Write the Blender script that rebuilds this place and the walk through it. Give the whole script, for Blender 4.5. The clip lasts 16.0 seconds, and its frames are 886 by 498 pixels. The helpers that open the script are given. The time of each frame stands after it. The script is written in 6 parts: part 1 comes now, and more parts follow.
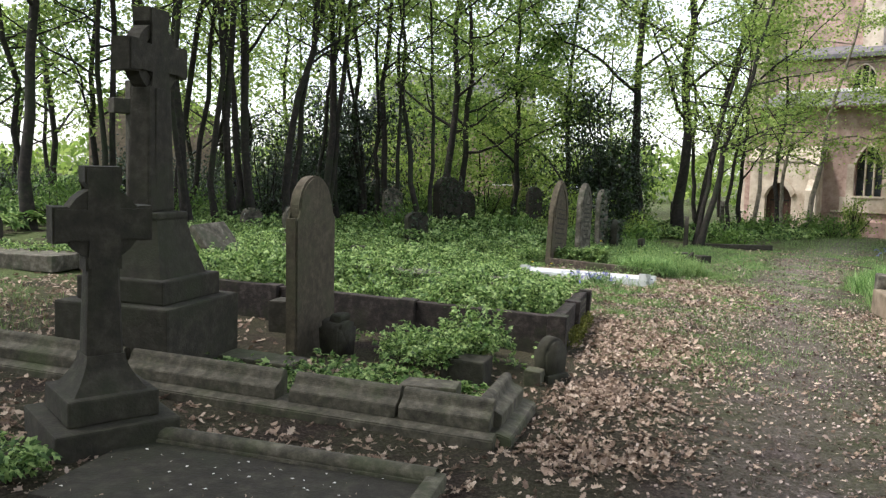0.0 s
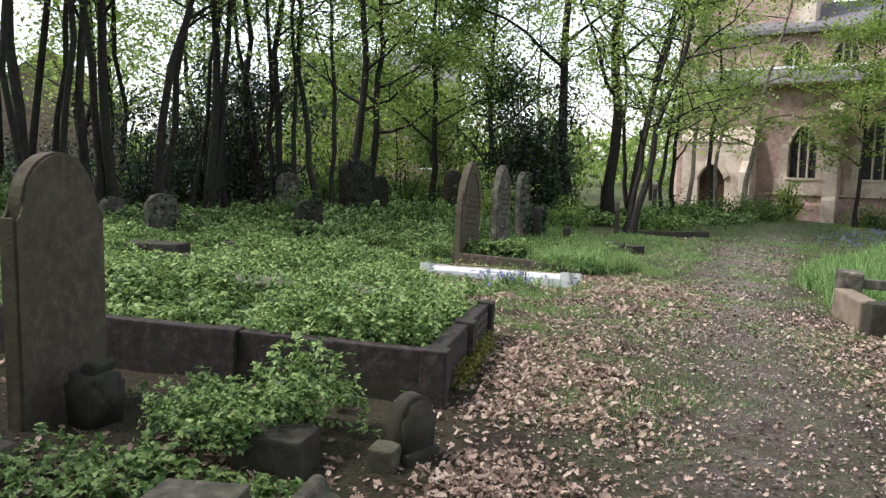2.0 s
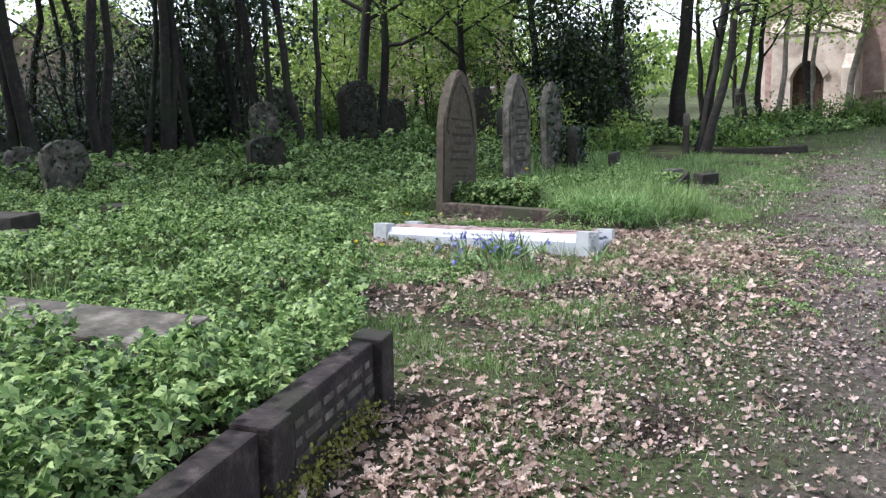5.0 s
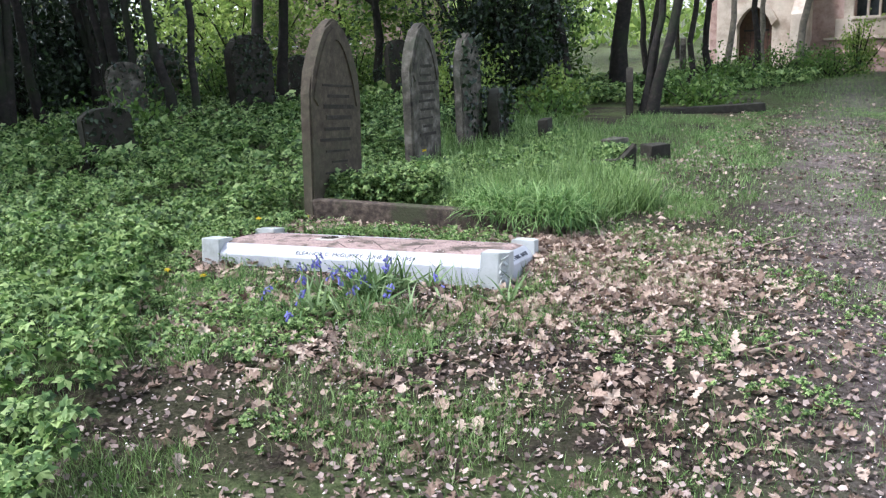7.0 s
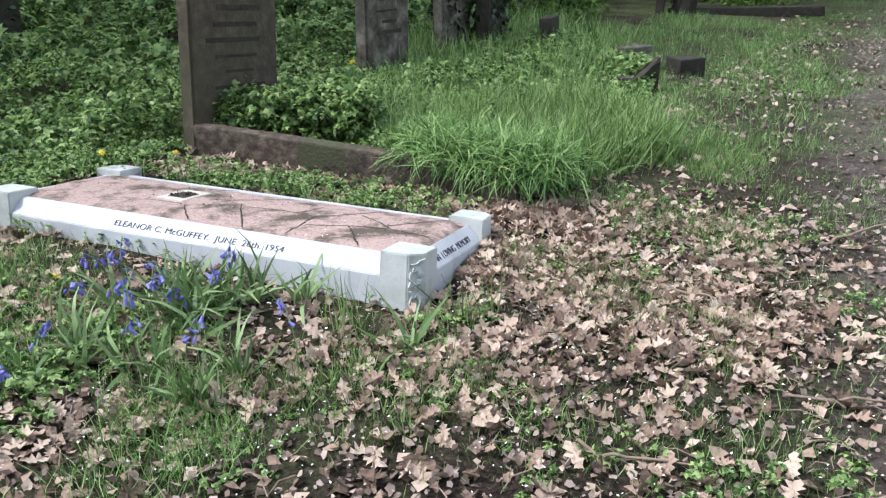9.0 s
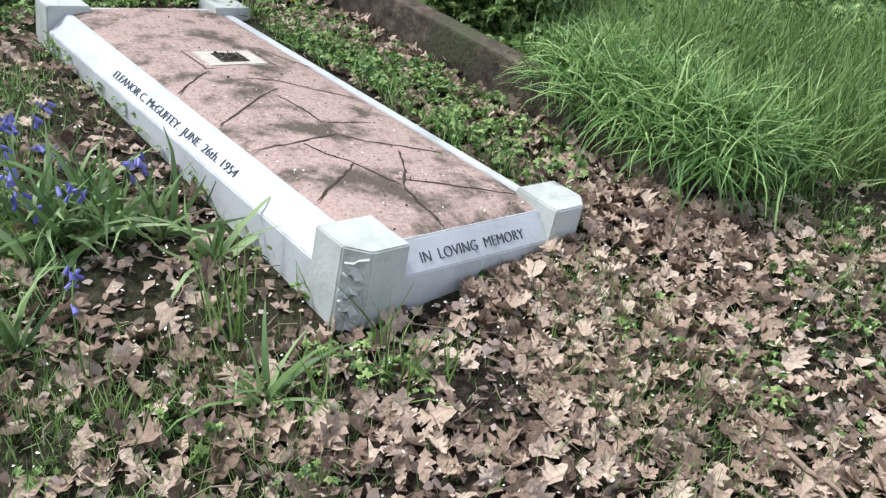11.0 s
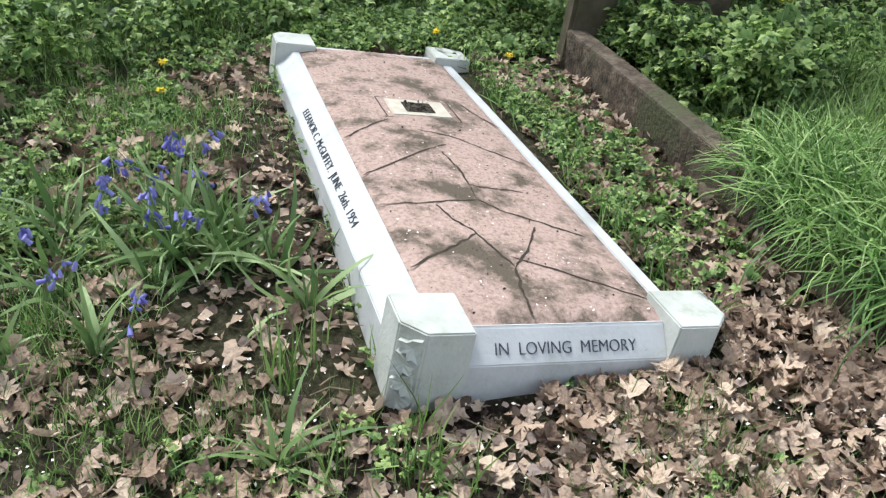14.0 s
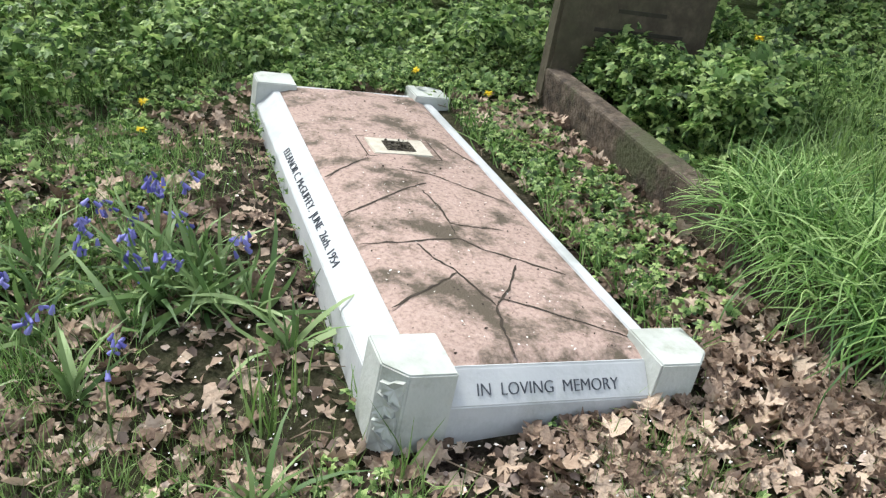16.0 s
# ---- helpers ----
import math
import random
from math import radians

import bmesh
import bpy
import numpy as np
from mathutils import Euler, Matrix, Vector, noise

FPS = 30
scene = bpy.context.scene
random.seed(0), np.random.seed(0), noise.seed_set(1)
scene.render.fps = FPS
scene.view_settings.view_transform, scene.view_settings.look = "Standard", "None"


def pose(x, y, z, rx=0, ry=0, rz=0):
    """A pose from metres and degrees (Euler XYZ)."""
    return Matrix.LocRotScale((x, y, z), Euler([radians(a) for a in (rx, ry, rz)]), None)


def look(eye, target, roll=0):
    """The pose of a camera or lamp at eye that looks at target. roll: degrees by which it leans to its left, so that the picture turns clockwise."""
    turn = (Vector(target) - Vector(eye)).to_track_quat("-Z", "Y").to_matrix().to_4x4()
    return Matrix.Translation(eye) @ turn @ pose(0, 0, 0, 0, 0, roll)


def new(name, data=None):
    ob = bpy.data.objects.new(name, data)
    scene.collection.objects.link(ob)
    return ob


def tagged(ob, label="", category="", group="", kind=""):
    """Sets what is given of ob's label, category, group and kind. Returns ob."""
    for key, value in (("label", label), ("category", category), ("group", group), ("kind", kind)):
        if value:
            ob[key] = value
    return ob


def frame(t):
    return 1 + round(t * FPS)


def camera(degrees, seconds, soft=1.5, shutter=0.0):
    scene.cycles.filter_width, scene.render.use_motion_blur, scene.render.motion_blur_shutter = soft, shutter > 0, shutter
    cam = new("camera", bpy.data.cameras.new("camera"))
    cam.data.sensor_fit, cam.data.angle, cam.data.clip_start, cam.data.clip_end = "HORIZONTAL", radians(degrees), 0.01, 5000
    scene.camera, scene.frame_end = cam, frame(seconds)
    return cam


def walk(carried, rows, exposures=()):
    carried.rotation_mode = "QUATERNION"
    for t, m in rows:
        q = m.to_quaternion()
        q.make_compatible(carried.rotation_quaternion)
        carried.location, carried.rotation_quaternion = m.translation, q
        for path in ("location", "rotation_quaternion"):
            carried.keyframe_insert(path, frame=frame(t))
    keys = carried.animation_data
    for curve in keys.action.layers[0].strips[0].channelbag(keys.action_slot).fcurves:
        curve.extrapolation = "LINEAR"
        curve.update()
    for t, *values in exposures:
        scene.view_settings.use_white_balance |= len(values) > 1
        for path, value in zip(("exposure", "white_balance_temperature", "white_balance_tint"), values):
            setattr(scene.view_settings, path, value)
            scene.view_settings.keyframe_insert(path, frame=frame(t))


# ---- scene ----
cam = camera(56.5, 16.0, 1.3)
PATH = [
    (0, (0.063, -0.261, 1.486), (0.055, 1.729, 1.292), 1.2),
    (0.5, (0.169, 0.302, 1.49), (0.305, 2.288, 1.298), 2.7),
    (1, (0.355, 0.9, 1.473), (0.593, 2.877, 1.289), 3.4),
    (1.5, (0.506, 1.496, 1.422), (0.708, 3.477, 1.239), 3.2),
    (2, (0.779, 2.076, 1.419), (0.925, 4.058, 1.191), 0.9),
    (2.5, (1.037, 2.654, 1.39), (1.114, 4.637, 1.148), 0.1),
    (3, (1.279, 3.277, 1.397), (1.273, 5.263, 1.165), -1.7),
    (3.5, (1.563, 3.873, 1.372), (1.453, 5.856, 1.132), -2.0),
    (4, (1.764, 4.499, 1.331), (1.572, 6.467, 1.029), -1.5),
    (4.5, (2.018, 5.142, 1.263), (1.818, 7.096, 0.887), -2.1),
    (5, (2.202, 5.834, 1.248), (2.145, 7.791, 0.839), -2.8),
    (7.5, (2.953, 8.643, 1.16), (3.027, 10.557, 0.582), -3.7),
    (8, (3.153, 9.151, 1.102), (3.212, 11.044, 0.461), -4.6),
    (8.5, (3.274, 9.595, 1.073), (3.317, 11.47, 0.378), -3.3),
    (9, (3.376, 10.062, 1.059), (3.384, 11.905, 0.284), -1.2),
    (9.5, (3.611, 10.448, 1.026), (3.477, 12.255, 0.179), 0.7),
    (12, (4.303, 11.88, 0.867), (3.288, 13.146, -0.303), 4.2),
    (12.5, (4.37, 11.921, 0.869), (3.228, 13.097, -0.278), 3.5),
    (13, (4.395, 11.931, 0.874), (3.183, 13.07, -0.237), 2.6),
    (13.5, (4.391, 11.925, 0.884), (3.139, 13.05, -0.196), 2.7),
    (14, (4.389, 11.934, 0.914), (3.101, 13.075, -0.107), 2.7),
    (14.5, (4.387, 11.949, 0.916), (3.099, 13.112, -0.078), 2.3),
    (15, (4.387, 11.949, 0.917), (3.113, 13.13, -0.074), 2.5),
    (15.5, (4.388, 11.944, 0.928), (3.113, 13.136, -0.048), 2.7),
    (16, (4.385, 11.939, 0.93), (3.095, 13.136, -0.019), 2.9),
]
EXPOSURES = [(0, 1.45, 6350, 12), (2, 1.33, 6200, 16), (3.5, 1.17, 5950, 20), (4, 1.22, 5900, 20), (5, 1.55, 5700, 20), (7.5, 1.6, 5650, 16), (9.5, 1.4, 5850, 13), (12, 1.35, 6000, 10), (16, 1.42, 6300, 7)]
walk(cam, [(t, look(e, g, r)) for t, e, g, r in PATH], EXPOSURES)

# ---- world and light ----
SUN_EL, SUN_AZ = 57.0, 268.0  # height, and compass way from which it shines (0 = +y, 90 = +x)
world = bpy.data.worlds.new("world")
scene.world = world
world.use_nodes = True
wn = world.node_tree.nodes
sky = wn.new("ShaderNodeTexSky")
sky.sky_type = "NISHITA"
sky.sun_disc = False
sky.sun_elevation, sky.sun_rotation = radians(SUN_EL), radians(SUN_AZ)
sky.air_density, sky.dust_density, sky.ozone_density = 1.0, 1.2, 1.0
wn["Background"].inputs[1].default_value = 0.15
# thin bright cloud takes most of the blue out of the sky
veil = wn.new("ShaderNodeHueSaturation")
veil.inputs["Saturation"].default_value = 0.35
world.node_tree.links.new(sky.outputs[0], veil.inputs["Color"])
world.node_tree.links.new(veil.outputs[0], wn["Background"].inputs[0])
sun = new("sun", bpy.data.lights.new("sun", "SUN"))
sun.data.energy, sun.data.angle, sun.data.color = 2.0, radians(12.0), (1.0, 0.965, 0.9)
_a = radians(SUN_AZ)
sun.matrix_world = look((40 * math.sin(_a), 40 * math.cos(_a), 40 * math.tan(radians(SUN_EL))), (0, 0, 0))


# ---- materials ----
def material(name, stops, scale=6.0, detail=6.0, rough=0.9, bump=0.3, bump_scale=40.0, metal=0.0,
             stain=None, stain_scale=1.2, stain_lo=0.5, stain_hi=0.65, island=0.0, coords="Object", translucent=0.0, spec=0.3):
    """A surface whose colour runs through stops by a noise, with stains at a larger scale and a fine relief."""
    m = bpy.data.materials.new(name)
    m.use_nodes = True
    nt = m.node_tree
    n, link = nt.nodes, nt.links.new
    b = n["Principled BSDF"]
    tc = n.new("ShaderNodeTexCoord")
    src = tc.outputs["Object"]
    if coords == "World":
        src = n.new("ShaderNodeNewGeometry").outputs["Position"]
    noi = n.new("ShaderNodeTexNoise")
    noi.inputs["Scale"].default_value, noi.inputs["Detail"].default_value = scale, detail
    noi.inputs["Roughness"].default_value = 0.65
    link(src, noi.inputs["Vector"])
    fac = noi.outputs["Fac"]
    if island:
        geo = n.new("ShaderNodeNewGeometry")
        mix = n.new("ShaderNodeMix")
        mix.inputs["Factor"].default_value = island
        link(noi.outputs["Fac"], mix.inputs["A"])
        link(geo.outputs["Random Per Island"], mix.inputs["B"])
        fac = mix.outputs["Result"]
    ramp = n.new("ShaderNodeValToRGB")
    el = ramp.color_ramp.elements
    for i, (p, c) in enumerate(stops):
        e = el[i] if i < 2 else el.new(p)
        e.position, e.color = p, (*c, 1)
    link(fac, ramp.inputs["Fac"])
    col = ramp.outputs["Color"]
    if stain:
        n2 = n.new("ShaderNodeTexNoise")
        n2.inputs["Scale"].default_value, n2.inputs["Detail"].default_value = stain_scale, 8.0
        n2.inputs["Roughness"].default_value = 0.7
        link(src, n2.inputs["Vector"])
        mr = n.new("ShaderNodeMapRange")
        mr.inputs["From Min"].default_value, mr.inputs["From Max"].default_value = stain_lo, stain_hi
        link(n2.outputs["Fac"], mr.inputs["Value"])
        mx = n.new("ShaderNodeMix")
        mx.data_type = "RGBA"
        link(mr.outputs["Result"], mx.inputs["Factor"])
        link(col, mx.inputs["A"])
        mx.inputs["B"].default_value = (*stain, 1)
        col = mx.outputs["Result"]
    link(col, b.inputs["Base Color"])
    b.inputs["Roughness"].default_value, b.inputs["Metallic"].default_value = rough, metal
    b.inputs["Specular IOR Level"].default_value = spec
    if bump:
        nb = n.new("ShaderNodeTexNoise")
        nb.inputs["Scale"].default_value, nb.inputs["Detail"].default_value = bump_scale, 5.0
        link(src, nb.inputs["Vector"])
        bp = n.new("ShaderNodeBump")
        bp.inputs["Strength"].default_value, bp.inputs["Distance"].default_value = bump, 0.01
        link(nb.outputs["Fac"], bp.inputs["Height"])
        link(bp.outputs["Normal"], b.inputs["Normal"])
    if translucent:
        tr = n.new("ShaderNodeBsdfTranslucent")
        link(col, tr.inputs["Color"])
        ms = n.new("ShaderNodeMixShader")
        ms.inputs[0].default_value = translucent
        link(b.outputs[0], ms.inputs[1])
        link(tr.outputs[0], ms.inputs[2])
        link(ms.outputs[0], n["Material Output"].inputs["Surface"])
    return m


M_SOOT = material("sooty_stone", [(0.25, (0.017, 0.015, 0.011)), (0.5, (0.032, 0.028, 0.02)), (0.78, (0.068, 0.06, 0.043))], 11, detail=9, stain=(0.03, 0.034, 0.017), stain_scale=1.6, stain_lo=0.48, stain_hi=0.72, bump=0.5, bump_scale=55, coords="World")
M_KERB = material("mossy_kerb_stone", [(0.25, (0.026, 0.023, 0.016)), (0.5, (0.078, 0.069, 0.05)), (0.78, (0.19, 0.17, 0.125))], 13, detail=9, stain=(0.055, 0.066, 0.028), stain_scale=1.8, stain_lo=0.48, stain_hi=0.7, bump=0.6, bump_scale=55, coords="World")
M_HEAD = material("weathered_headstone", [(0.25, (0.038, 0.03, 0.019)), (0.5, (0.064, 0.052, 0.034)), (0.78, (0.12, 0.1, 0.068))], 14, detail=9, stain=(0.062, 0.066, 0.034), stain_scale=1.3, stain_lo=0.5, stain_hi=0.75, bump=0.5, bump_scale=60, coords="World")
M_GREY = material("grey_headstone", [(0.32, (0.03, 0.027, 0.02)), (0.5, (0.085, 0.075, 0.056)), (0.72, (0.22, 0.2, 0.16))], 8, stain=(0.06, 0.065, 0.04), stain_scale=2.2, bump=0.6, coords="World")
M_SAND = material("sandstone", [(0.3, (0.11, 0.085, 0.058)), (0.6, (0.22, 0.17, 0.12)), (0.8, (0.32, 0.26, 0.19))], 4, stain=(0.13, 0.12, 0.07), bump=0.5, coords="World")
M_WALLB = material("brown_granite_kerb", [(0.32, (0.022, 0.016, 0.012)), (0.5, (0.07, 0.052, 0.038)), (0.7, (0.17, 0.135, 0.1))], 16, detail=10, stain=(0.055, 0.058, 0.028), stain_scale=3.5, stain_lo=0.5, stain_hi=0.6, bump=0.8, bump_scale=60, rough=0.75, coords="World")
# granite of the walled plot, its colour lowered to carry the shade there
M_WALL_SHADE = material("shade_darkened_granite_wall", [(0.3, (0.01, 0.0075, 0.0065)), (0.5, (0.025, 0.0185, 0.0155)), (0.74, (0.08, 0.063, 0.053))], 14, detail=10, stain=(0.024, 0.025, 0.013), stain_scale=3, stain_lo=0.5, stain_hi=0.62, bump=0.6, bump_scale=70, rough=0.8, coords="World")
M_MARBLE = material("white_marble", [(0.3, (0.36, 0.37, 0.38)), (0.5, (0.45, 0.46, 0.47)), (0.7, (0.5, 0.51, 0.515))], 3, detail=9, stain=(0.3, 0.315, 0.3), stain_scale=4.5, stain_lo=0.52, stain_hi=0.8, rough=0.55, bump=0.15, bump_scale=60)
M_MARBLE_OLD = material("weathered_marble", [(0.3, (0.31, 0.325, 0.295)), (0.5, (0.42, 0.435, 0.41)), (0.72, (0.49, 0.5, 0.48))], 5, detail=9, stain=(0.22, 0.235, 0.18), stain_scale=7, stain_lo=0.54, stain_hi=0.78, rough=0.6, bump=0.25, bump_scale=70)
M_SLAB = material("pink_concrete", [(0.3, (0.13, 0.094, 0.076)), (0.44, (0.31, 0.222, 0.19)), (0.7, (0.42, 0.315, 0.275))], 75, detail=10, stain=(0.085, 0.068, 0.05), stain_scale=4.0, stain_lo=0.49, stain_hi=0.6, bump=0.5, bump_scale=120)
M_CRACK = material("crack_dirt", [(0.3, (0.02, 0.016, 0.012)), (0.7, (0.05, 0.038, 0.028))], 30, bump=0)
M_INK = material("dark_lettering", [(0.3, (0.03, 0.035, 0.045)), (0.7, (0.08, 0.088, 0.105))], 60, bump=0, rough=0.7)
M_CREAM = material("church_cream_stone", [(0.3, (0.4, 0.325, 0.255)), (0.5, (0.53, 0.445, 0.355)), (0.75, (0.66, 0.575, 0.475))], 2.4, stain=(0.24, 0.185, 0.14), stain_scale=1.0, stain_lo=0.48, stain_hi=0.7, bump=0.4, bump_scale=6, coords="World")
M_PINK = material("church_red_stone", [(0.3, (0.25, 0.16, 0.132)), (0.5, (0.4, 0.275, 0.232)), (0.75, (0.54, 0.405, 0.345))], 4.0, detail=10, stain=(0.23, 0.165, 0.135), stain_scale=0.6, bump=0.5, bump_scale=8, coords="World")
M_SLATE = material("slate_roof", [(0.3, (0.085, 0.08, 0.085)), (0.7, (0.17, 0.16, 0.165))], 3, bump=0.4, bump_scale=8, rough=0.7, coords="World")
M_WOODDARK = material("dark_door_wood", [(0.3, (0.035, 0.018, 0.012)), (0.7, (0.09, 0.045, 0.03))], 8, bump=0.3, rough=0.6)
M_BARK = material("dark_bark", [(0.3, (0.008, 0.007, 0.006)), (0.55, (0.022, 0.018, 0.014)), (0.8, (0.06, 0.05, 0.04))], 9, stain=(0.02, 0.027, 0.011), stain_scale=1.5, bump=1.0, bump_scale=30, coords="World")
M_BARKP = material("pale_bark", [(0.3, (0.1, 0.085, 0.065)), (0.55, (0.2, 0.17, 0.13)), (0.8, (0.33, 0.29, 0.23))], 6, stain=(0.06, 0.055, 0.04), stain_scale=2.5, bump=0.6, bump_scale=30, coords="World")
LEAF = dict(rough=0.55, bump=0, island=0.75, coords="World", spec=0.35)
M_LSPRING = material("spring_leaves", [(0.2, (0.13, 0.21, 0.04)), (0.5, (0.22, 0.32, 0.07)), (0.8, (0.36, 0.45, 0.12))], 0.7, translucent=0.55, **LEAF)
M_LMID = material("green_leaves", [(0.2, (0.045, 0.095, 0.018)), (0.5, (0.085, 0.16, 0.03)), (0.8, (0.15, 0.24, 0.05))], 0.7, translucent=0.4, **LEAF)
M_LDARK = material("evergreen_leaves", [(0.2, (0.008, 0.018, 0.006)), (0.6, (0.02, 0.04, 0.013)), (0.9, (0.045, 0.075, 0.025))], 0.9, translucent=0.1, rough=0.4, bump=0, island=0.75, coords="World", spec=0.5)
M_COVER = material("ground_elder_leaves", [(0.16, (0.022, 0.052, 0.013)), (0.46, (0.13, 0.235, 0.062)), (0.84, (0.42, 0.54, 0.2))], 1.6, translucent=0.4, **LEAF)
M_GRASS = material("grass_blades", [(0.15, (0.05, 0.1, 0.024)), (0.5, (0.15, 0.25, 0.06)), (0.85, (0.32, 0.43, 0.17))], 1.6, translucent=0.3, **LEAF)
M_LONG = material("long_grass_blades", [(0.15, (0.04, 0.1, 0.022)), (0.48, (0.135, 0.26, 0.058)), (0.85, (0.37, 0.51, 0.2))], 2.2, translucent=0.35, **LEAF)
M_STRAP = material("bluebell_leaves", [(0.15, (0.07, 0.13, 0.04)), (0.5, (0.14, 0.225, 0.075)), (0.85, (0.27, 0.36, 0.16))], 2, translucent=0.25, **LEAF)
M_LITTER = material("dry_oak_leaves", [(0.12, (0.05, 0.032, 0.022)), (0.32, (0.195, 0.134, 0.097)), (0.54, (0.385, 0.28, 0.208)), (0.88, (0.61, 0.49, 0.385))], 45, translucent=0.15, rough=0.75, bump=1.0, bump_scale=90, island=0.6, coords="World", spec=0.25)
M_DEBRIS = material("trodden_leaf_bits", [(0.12, (0.035, 0.024, 0.018)), (0.4, (0.145, 0.107, 0.087)), (0.7, (0.29, 0.225, 0.19)), (0.95, (0.5, 0.41, 0.355))], 9, rough=0.85, bump=0.5, bump_scale=70, island=0.7, coords="World", spec=0.2)
M_BLUE = material("bluebell_petals", [(0.2, (0.11, 0.105, 0.37)), (0.8, (0.26, 0.25, 0.58))], 8, translucent=0.2, **LEAF)
M_YELLOW = material("dandelion_petals", [(0.2, (0.7, 0.5, 0.02)), (0.8, (0.8, 0.65, 0.05))], 8, bump=0)
M_PETAL = material("fallen_petals", [(0.2, (0.6, 0.55, 0.5)), (0.8, (0.8, 0.76, 0.72))], 8, bump=0, island=0.7)
M_STICK = material("dead_stick", [(0.3, (0.12, 0.085, 0.06)), (0.7, (0.3, 0.23, 0.17))], 20, bump=0.5, coords="World")
M_MOSS = material("yellow_moss", [(0.3, (0.09, 0.1, 0.015)), (0.7, (0.2, 0.2, 0.04))], 30, bump=0.8, coords="World", island=0.5)
M_GLASS = material("leaded_glass", [(0.3, (0.015, 0.017, 0.02)), (0.7, (0.05, 0.055, 0.06))], 5, bump=0.2, bump_scale=5, rough=0.15, spec=0.6)
M_RENDER = material("pale_render", [(0.3, (0.66, 0.65, 0.62)), (0.7, (0.78, 0.77, 0.75))], 2, bump=0.2, coords="World")
M_CAR = material("silver_car_paint", [(0.3, (0.45, 0.47, 0.5)), (0.7, (0.55, 0.57, 0.6))], 2, bump=0, rough=0.3, metal=0.5)
M_RUBBER = material("tyre_rubber", [(0.3, (0.015, 0.015, 0.015)), (0.7, (0.03, 0.03, 0.03))], 9, bump=0)


# ---- building helpers ----
rng = np.random.default_rng(7)


def ground_z(x, y):
    x = np.clip(x, -14, 22)
    return -0.2 - 0.043 * x


def mesh_arrays(name, verts, faces, mat):
    """A mesh from an array of places and an array of equal-sided faces."""
    me = bpy.data.meshes.new(name)
    nv, (nf, k) = len(verts), faces.shape
    me.vertices.add(nv)
    me.vertices.foreach_set("co", np.asarray(verts, dtype=np.float32).ravel())
    me.loops.add(nf * k)
    me.polygons.add(nf)
    me.loops.foreach_set("vertex_index", np.asarray(faces, dtype=np.int32).ravel())
    me.polygons.foreach_set("loop_start", np.arange(0, nf * k, k, dtype=np.int32))
    me.update(calc_edges=True)
    me.materials.append(mat)
    return me


def part(name, bm, mat, parent=None, label="", smooth=False):
    """Links a bmesh as one mesh object under a thing or a part."""
    me = bpy.data.meshes.new(name)
    bmesh.ops.recalc_face_normals(bm, faces=bm.faces)
    if smooth:
        for f in bm.faces:
            f.smooth = True
    bm.to_mesh(me)
    bm.free()
    me.materials.append(mat)
    ob = new(name, me)
    ob.parent = parent
    if label:
        tagged(ob, label)
    return ob


def thing(name, m, label, category, group="", kind=""):
    """An empty at a thing's base, which holds its parts."""
    e = new(name)
    e.empty_display_size = 0.1
    e.matrix_world = m
    return tagged(e, label, category, group, kind)


def box(sx, sy, sz, at=(0, 0, 0), bevel=0.01, taper=1.0, segs=2, jitter=0.0):
    """A bevelled block that stands on at; taper narrows its top."""
    bm = bmesh.new()
    bmesh.ops.create_cube(bm, size=1)
    for v in bm.verts:
        k = taper if v.co.z > 0 else 1.0
        v.co = Vector((v.co.x * sx * k + at[0], v.co.y * sy * k + at[1], (v.co.z + 0.5) * sz + at[2]))
        if jitter:
            v.co += Vector([random.uniform(-jitter, jitter) for _ in range(3)])
    if bevel:
        bmesh.ops.bevel(bm, geom=bm.edges[:], offset=bevel, segments=segs, affect="EDGES", profile=0.6)
    return bm


def prism(outline, length, axis="x", start=0.0, bevel=0.0):
    """A profile in two coordinates drawn out along an axis: along x the profile is (y, z), along y it is (x, z), along z it is (x, y)."""
    bm = bmesh.new()
    put = {"x": lambda a, b, s: (s, a, b), "y": lambda a, b, s: (a, s, b), "z": lambda a, b, s: (a, b, s)}[axis]
    lo = [bm.verts.new(put(a, b, start)) for a, b in outline]
    hi = [bm.verts.new(put(a, b, start + length)) for a, b in outline]
    n = len(outline)
    bm.faces.new(lo[::-1])
    bm.faces.new(hi)
    for i in range(n):
        bm.faces.new((lo[i], lo[(i + 1) % n], hi[(i + 1) % n], hi[i]))
    if bevel:
        bmesh.ops.bevel(bm, geom=bm.edges[:], offset=bevel, segments=2, affect="EDGES")
    return bm


def arch(w, h, rise, n=9, pointed=False, shoulder=0.0):
    """Outline of a slab with an arched head: width, full height, rise of the arch."""
    pts = [(-w / 2, 0), (w / 2, 0), (w / 2, h - rise)]
    hw = w / 2 - shoulder
    if shoulder:
        pts.append((hw, h - rise))
        pts.append((hw, h - rise + shoulder * 0.8))
    base = h - rise + (shoulder * 0.8 if shoulder else 0)
    r = h - base
    for i in range(1, 2 * n):
        s = i / (2 * n)
        if pointed:
            x = hw * (1 - 2 * s)
            z = base + r * (1 - abs(1 - 2 * s) ** 1.7) ** 0.8
        else:
            x, z = hw * math.cos(math.pi * s), base + r * math.sin(math.pi * s)
        pts.append((x, z))
    if shoulder:
        pts.append((-hw, base))
        pts.append((-hw, h - rise))
    pts.append((-w / 2, h - rise))
    return pts


